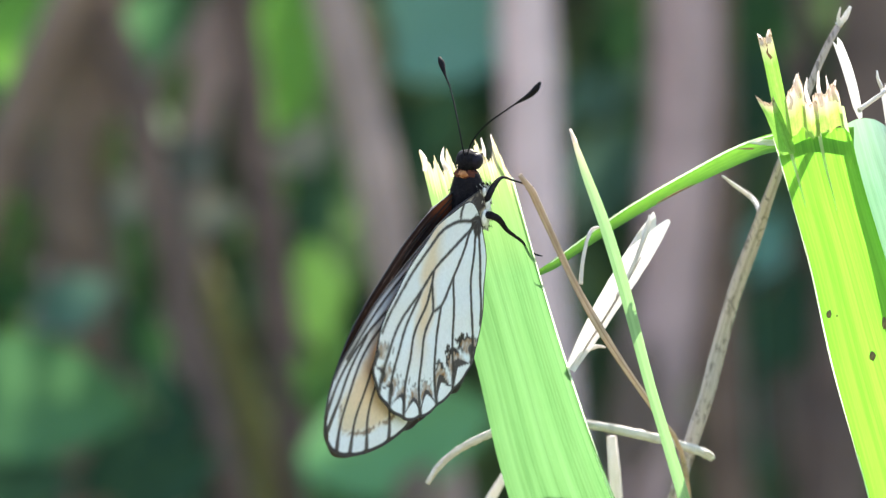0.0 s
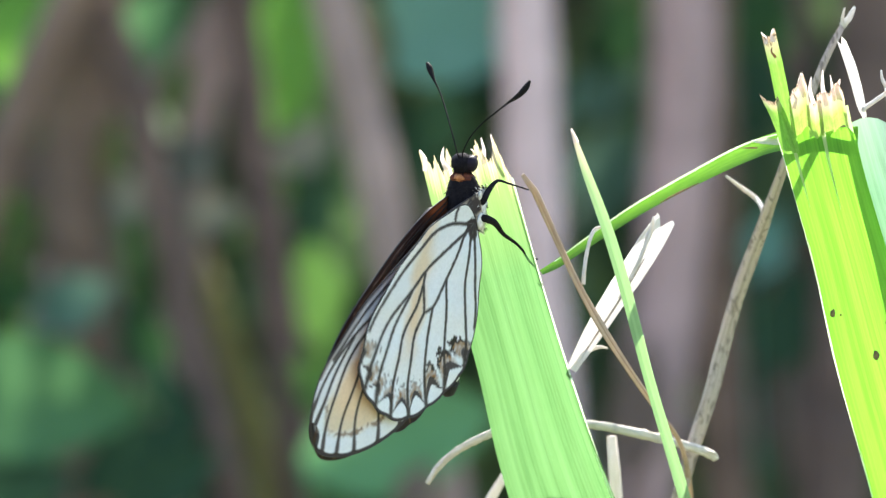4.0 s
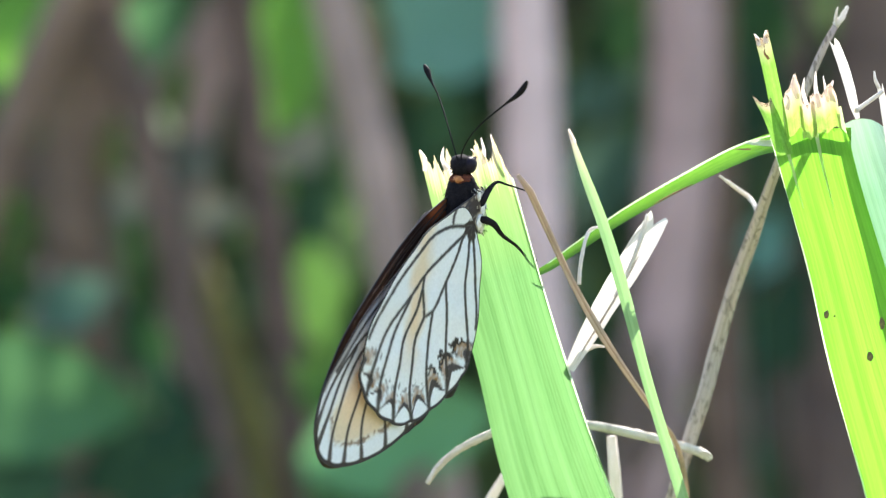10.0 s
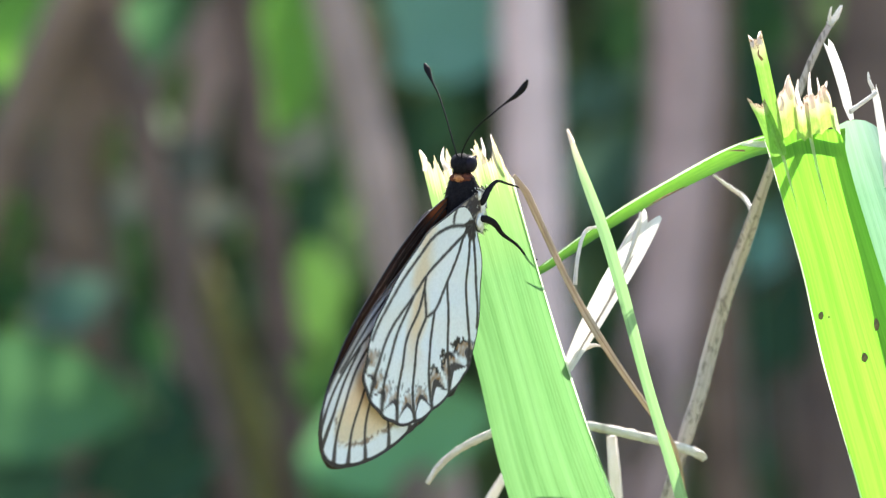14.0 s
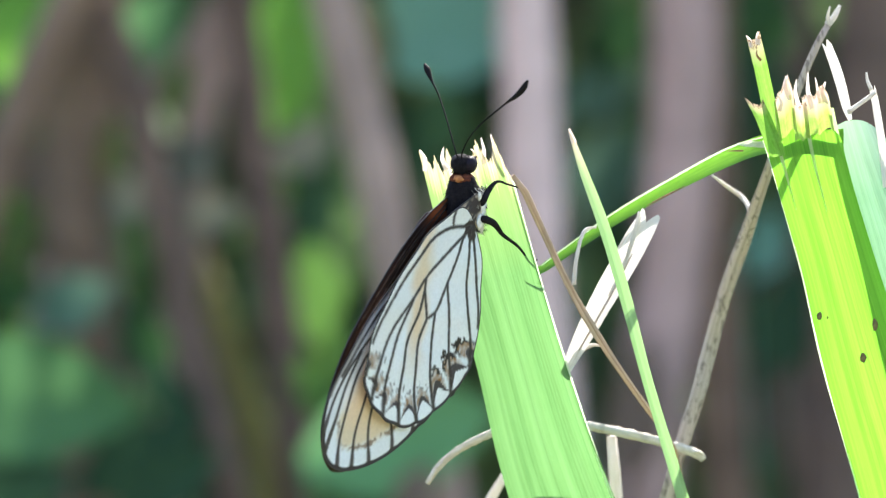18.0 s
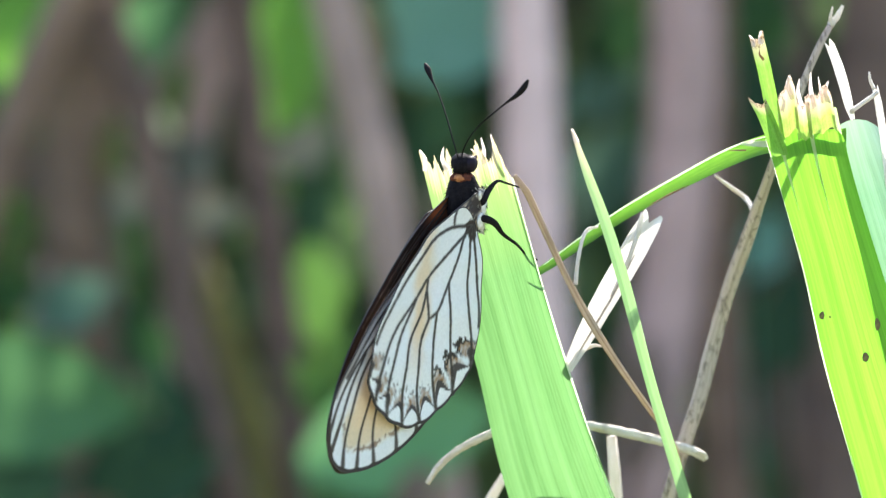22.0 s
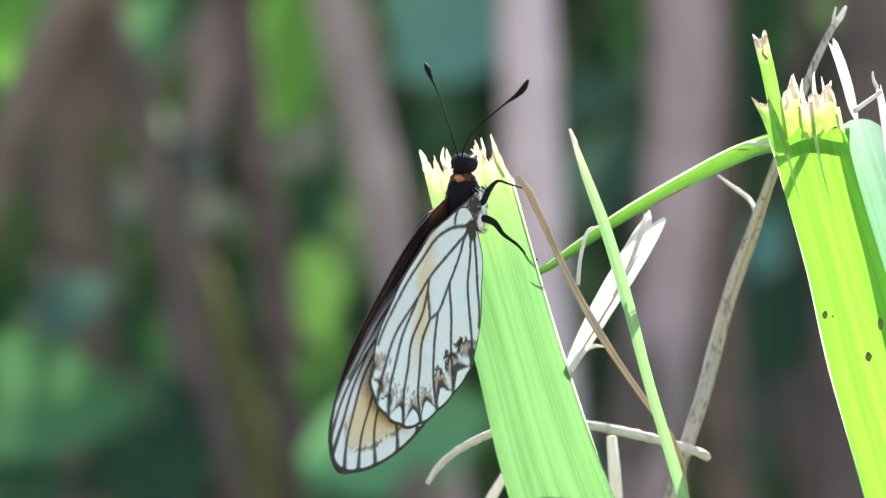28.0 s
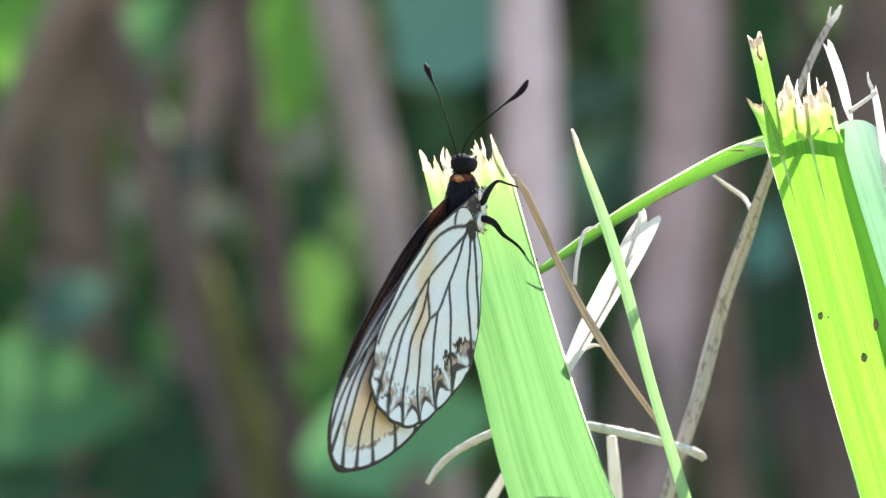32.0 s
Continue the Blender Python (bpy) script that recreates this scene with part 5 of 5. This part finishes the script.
# ---------------------------------------------------------------- what moves
# seconds; the body's place (mm to the right and up); left and right wing opening, forewing and hindwing sweep, turn of the head (degrees)
BEATS = [(0, 2.35, 6.57, 2.3, -5.3, 21.3, -7.6, 5), (0.5, 2.6, 6.8, 1.2, -5, 22.5, -8, 5), (1, 2.74, 6.98, 3.6, -4.4, 23.6, -8.1, 5), (1.3, 2.6, 6.9, 6, -3, 23, -8.3, 5),
         (1.4, 2.4, 6.9, 11, 8, 21, -9, 5), (1.5, 2.36, 6.9, 12.6, 12.4, 20.4, -9.4, 5), (1.6, 1.9, 6.9, 46, 57, 11, 4, 1), (1.7, 2.7, 7.6, 64, 44, -3, -1, 8),
         (1.8, 2.2, 7.3, 59, 40, 3, 4, 0), (1.9, 2.4, 7.8, 62, 54, 1, 1, 3), (2, 2.4, 7.88, 62.5, 54.9, 0.1, 0.1, 3), (2.3, 2.3, 7.5, 61, 53, 2, 2, 2.5), (2.5, 2.13, 7.14, 59.1, 45.6, 5.8, 5.9, 2),
         (2.6, 2.05, 7, 54, 33, 7, 3, 2), (2.7, 1.95, 6.9, 44, 22, 9, -1, 1.5), (2.8, 1.9, 6.8, 35, 14, 11, -4, 1.5), (2.9, 1.85, 6.7, 27, 9.5, 12.6, -7, 1), (3, 1.82, 6.65, 18.9, 5.7, 14.1, -8.7, 1),
         (3.1, 1.82, 6.5, 12, 2, 16.5, -8.7, 1), (3.2, 1.82, 6.4, 7, -2.5, 18.5, -8.7, 1), (3.3, 1.82, 6.3, 3.5, -6.5, 20.3, -8.6, 1), (3.5, 1.82, 6.21, 5.7, -8.7, 21.3, -8.6, 1), (6, 1.79, 6.1, 5.2, -8.2, 23.3, -6.5, 0.5),
         (9, 1.7, 5.96, 6.7, -9.7, 24.9, -5.1, 0), (13, 1.74, 6.11, 5.4, -8.4, 25.6, -4.4, 0), (17, 1.75, 6.07, 5.6, -8.6, 26.6, -3.4, 0), (19, 1.76, 6.04, 5.5, -8.5, 27.3, -3, 0), (23, 1.81, 6.13, 3.9, -6.9, 27.6, -2.8, 0),
         (28, 1.82, 6.12, 3.6, -6.6, 27.6, -2.7, 0), (32, 1.78, 6.09, 3.2, -6.2, 26.7, -3.3, 0)]
# wind: seconds and how far the tips lean (mm to the right)
GUSTS = [(0, .56), (.5, .98), (1, .77), (1.5, 1.19), (2, .84), (2.5, 1.4), (3, 1.4), (3.5, 1.26), (4.5, .9), (5.5, .56), (6, .77), (6.5, 0), (7, .63), (7.5, -.21), (8, -.35), (8.5, -.42), (9, 0), (9.5, 0), (10, .21),
         (10.5, -.77), (11, -.21), (11.5, -.77), (12, -.84), (12.5, -.21), (13, 0), (13.5, -.63), (14, -.56), (14.5, -.63), (15.5, -.3), (16.5, -.56), (17, .35), (17.5, -1.19), (18, -.77), (18.5, -1.05), (19, 0), (19.5, 0), (20, -.63),
         (20.5, .21), (21, 0), (21.5, -.21), (22, -.42), (22.5, 0), (23, 0), (23.5, 0), (24, .14), (24.5, .21), (25, -.21), (25.5, .21), (26.5, 0), (27.5, -.21), (28, 0), (28.5, -.42), (29, -.63), (29.5, -.35), (30, -.21), (30.5, .14), (31, .14), (31.5, -.63), (32, -.63)]
LULLS = [(0, 0), (1.4, 0.1), (1.6, 0.1), (1.8, -0.5), (1.9, 0.2), (2.0, 1.15), (2.2, 0.3), (2.3, -0.1), (2.5, 0.3), (3, 0.1), (5.5, 0.2), (9, 0.15), (9.8, 0.0), (10.5, -0.65), (11, -0.4), (12, -0.3), (14.5, -0.35), (17, 0.1), (17.5, -0.2), (19, 0), (19.5, -0.2), (22, 0.2), (24, 0.3), (24.5, -0.2), (27.5, 0), (29, -0.2), (31, 0.2), (32, 0.2)]


# how far the left hindwing draws back as the wings shut (seconds, degrees)
DRAW = [(0, 0), (2.5, 0), (2.8, 8), (3.0, 12), (3.2, 7), (3.4, 0), (32, 0)]
# what each wing adds to these (seconds, opening, sweep in degrees)
TRIM = {"left_fore": [(0, 0, -1), (0.5, 0, -1), (1, 3, -1), (1.3, 3, -1), (1.5, 0, 0), (2, -0.2, -0.9), (2.5, -1, -2), (3, -2.6, -3.5), (3.5, -0.3, -1.5), (32, -0.3, -1.5)],
        "right_fore": [(0, 0, 0.2), (1, 1.2, -1.8), (1.5, 0, -1.5), (2, 0, -1.4), (3, 0, -3.0), (3.5, 0, -1), (9, 0, -0.3), (32, 0, -0.3)],
        "left_hind": [(0, 0, 0), (1.5, 0, 0), (2, 0, -1), (2.5, 0, -1), (3, 0, 0), (32, 0, 0)],
        "right_hind": [(0, 2, 1), (1, 3, 0.5), (1.5, 2, 0.5), (1.7, 0, 0), (2, 0, 0.6), (2.5, 0, 1), (3, 1.5, 2), (3.5, 2, 0.5), (9, 2.3, -0.5), (32, 2.3, -0.5)]}
# how far the body rolls over to its right as it opens its wings (seconds, degrees)
ROLL = [(0, 0), (1.5, 0), (1.6, 7), (1.7, 12), (1.8, 0.5), (1.9, 0), (32, 0)]


def lean(ob, rows, reach, gain=1.0):
    """Sway a plant about its root; reach: height of its tip in mm."""
    home = Matrix.Translation(ob.location)
    walk(ob, [(t, home @ Matrix.Rotation(math.atan2(a * gain, reach), 4, "Y")) for t, a in rows])


def closed(b):
    """1 with the wings shut over the back, 0 once they part."""
    return max(0.0, min(1.0, (16 - b[3] - b[4]) / 18))


def motions():
    roll = [np.interp(b[0], *zip(*ROLL)) for b in BEATS]
    walk(insect, [(b[0], Matrix.Translation(at(b[1], 0, b[2])) @ Matrix.Rotation(radians(r), 4, "Y") @ TURN) for b, r in zip(BEATS, roll)])
    nod = Matrix.Translation(insect_head.location)
    walk(insect_head, [(b[0], nod @ Matrix.Rotation(radians(b[7]), 4, LEAN)) for b in BEATS])
    for key, ob in insect_wings.items():
        side, col, home = (1 if "left" in key else -1), (5 if "fore" in key else 6), Matrix.Translation(ob.location)
        rows = []
        for b in BEATS:
            # the far wings lean against the near ones and lie a little further back when shut
            near = closed(b) if side > 0 else 0.0
            when, opening, sweep = zip(*TRIM[key])
            spread = side * (b[3 if side > 0 else 4] + np.interp(b[0], when, opening)) - 3.8 * near
            m = Matrix.Translation((0, 0, 1.3 * MM * near)) @ home @ Matrix.Rotation(radians(spread), 4, "Y")
            draw = np.interp(b[0], *zip(*DRAW)) if side > 0 and col == 6 else 0.0
            rows.append((b[0], m @ Matrix.Rotation(radians(b[col] + np.interp(b[0], when, sweep) + draw + near * (2.0 if col == 5 else 15)), 4, "Z")))
        walk(ob, rows)
    for ob, gain in ((stalk, 1.0), (dry_stem, 1.0), (withered, 0.7)):
        lean(ob, GUSTS, 326, gain)
    walk(bleached, [(t, Matrix.Translation(bleached.location + Vector((a * 0.35 * MM, 0, 0))) @ Matrix.Rotation(math.atan2(a * 0.65, 20), 4, "Y")) for t, a in GUSTS])
    walk(twig, [(t, Matrix.Translation(twig.location + Vector((a * 0.9 * MM, 0, 0)))) for t, a in GUSTS])
    lean(slender, LULLS, 315)


LEAN = TURN.to_3x3().transposed() @ Vector((0, 1, 0))     # the line of sight, in the insect's space
motions()
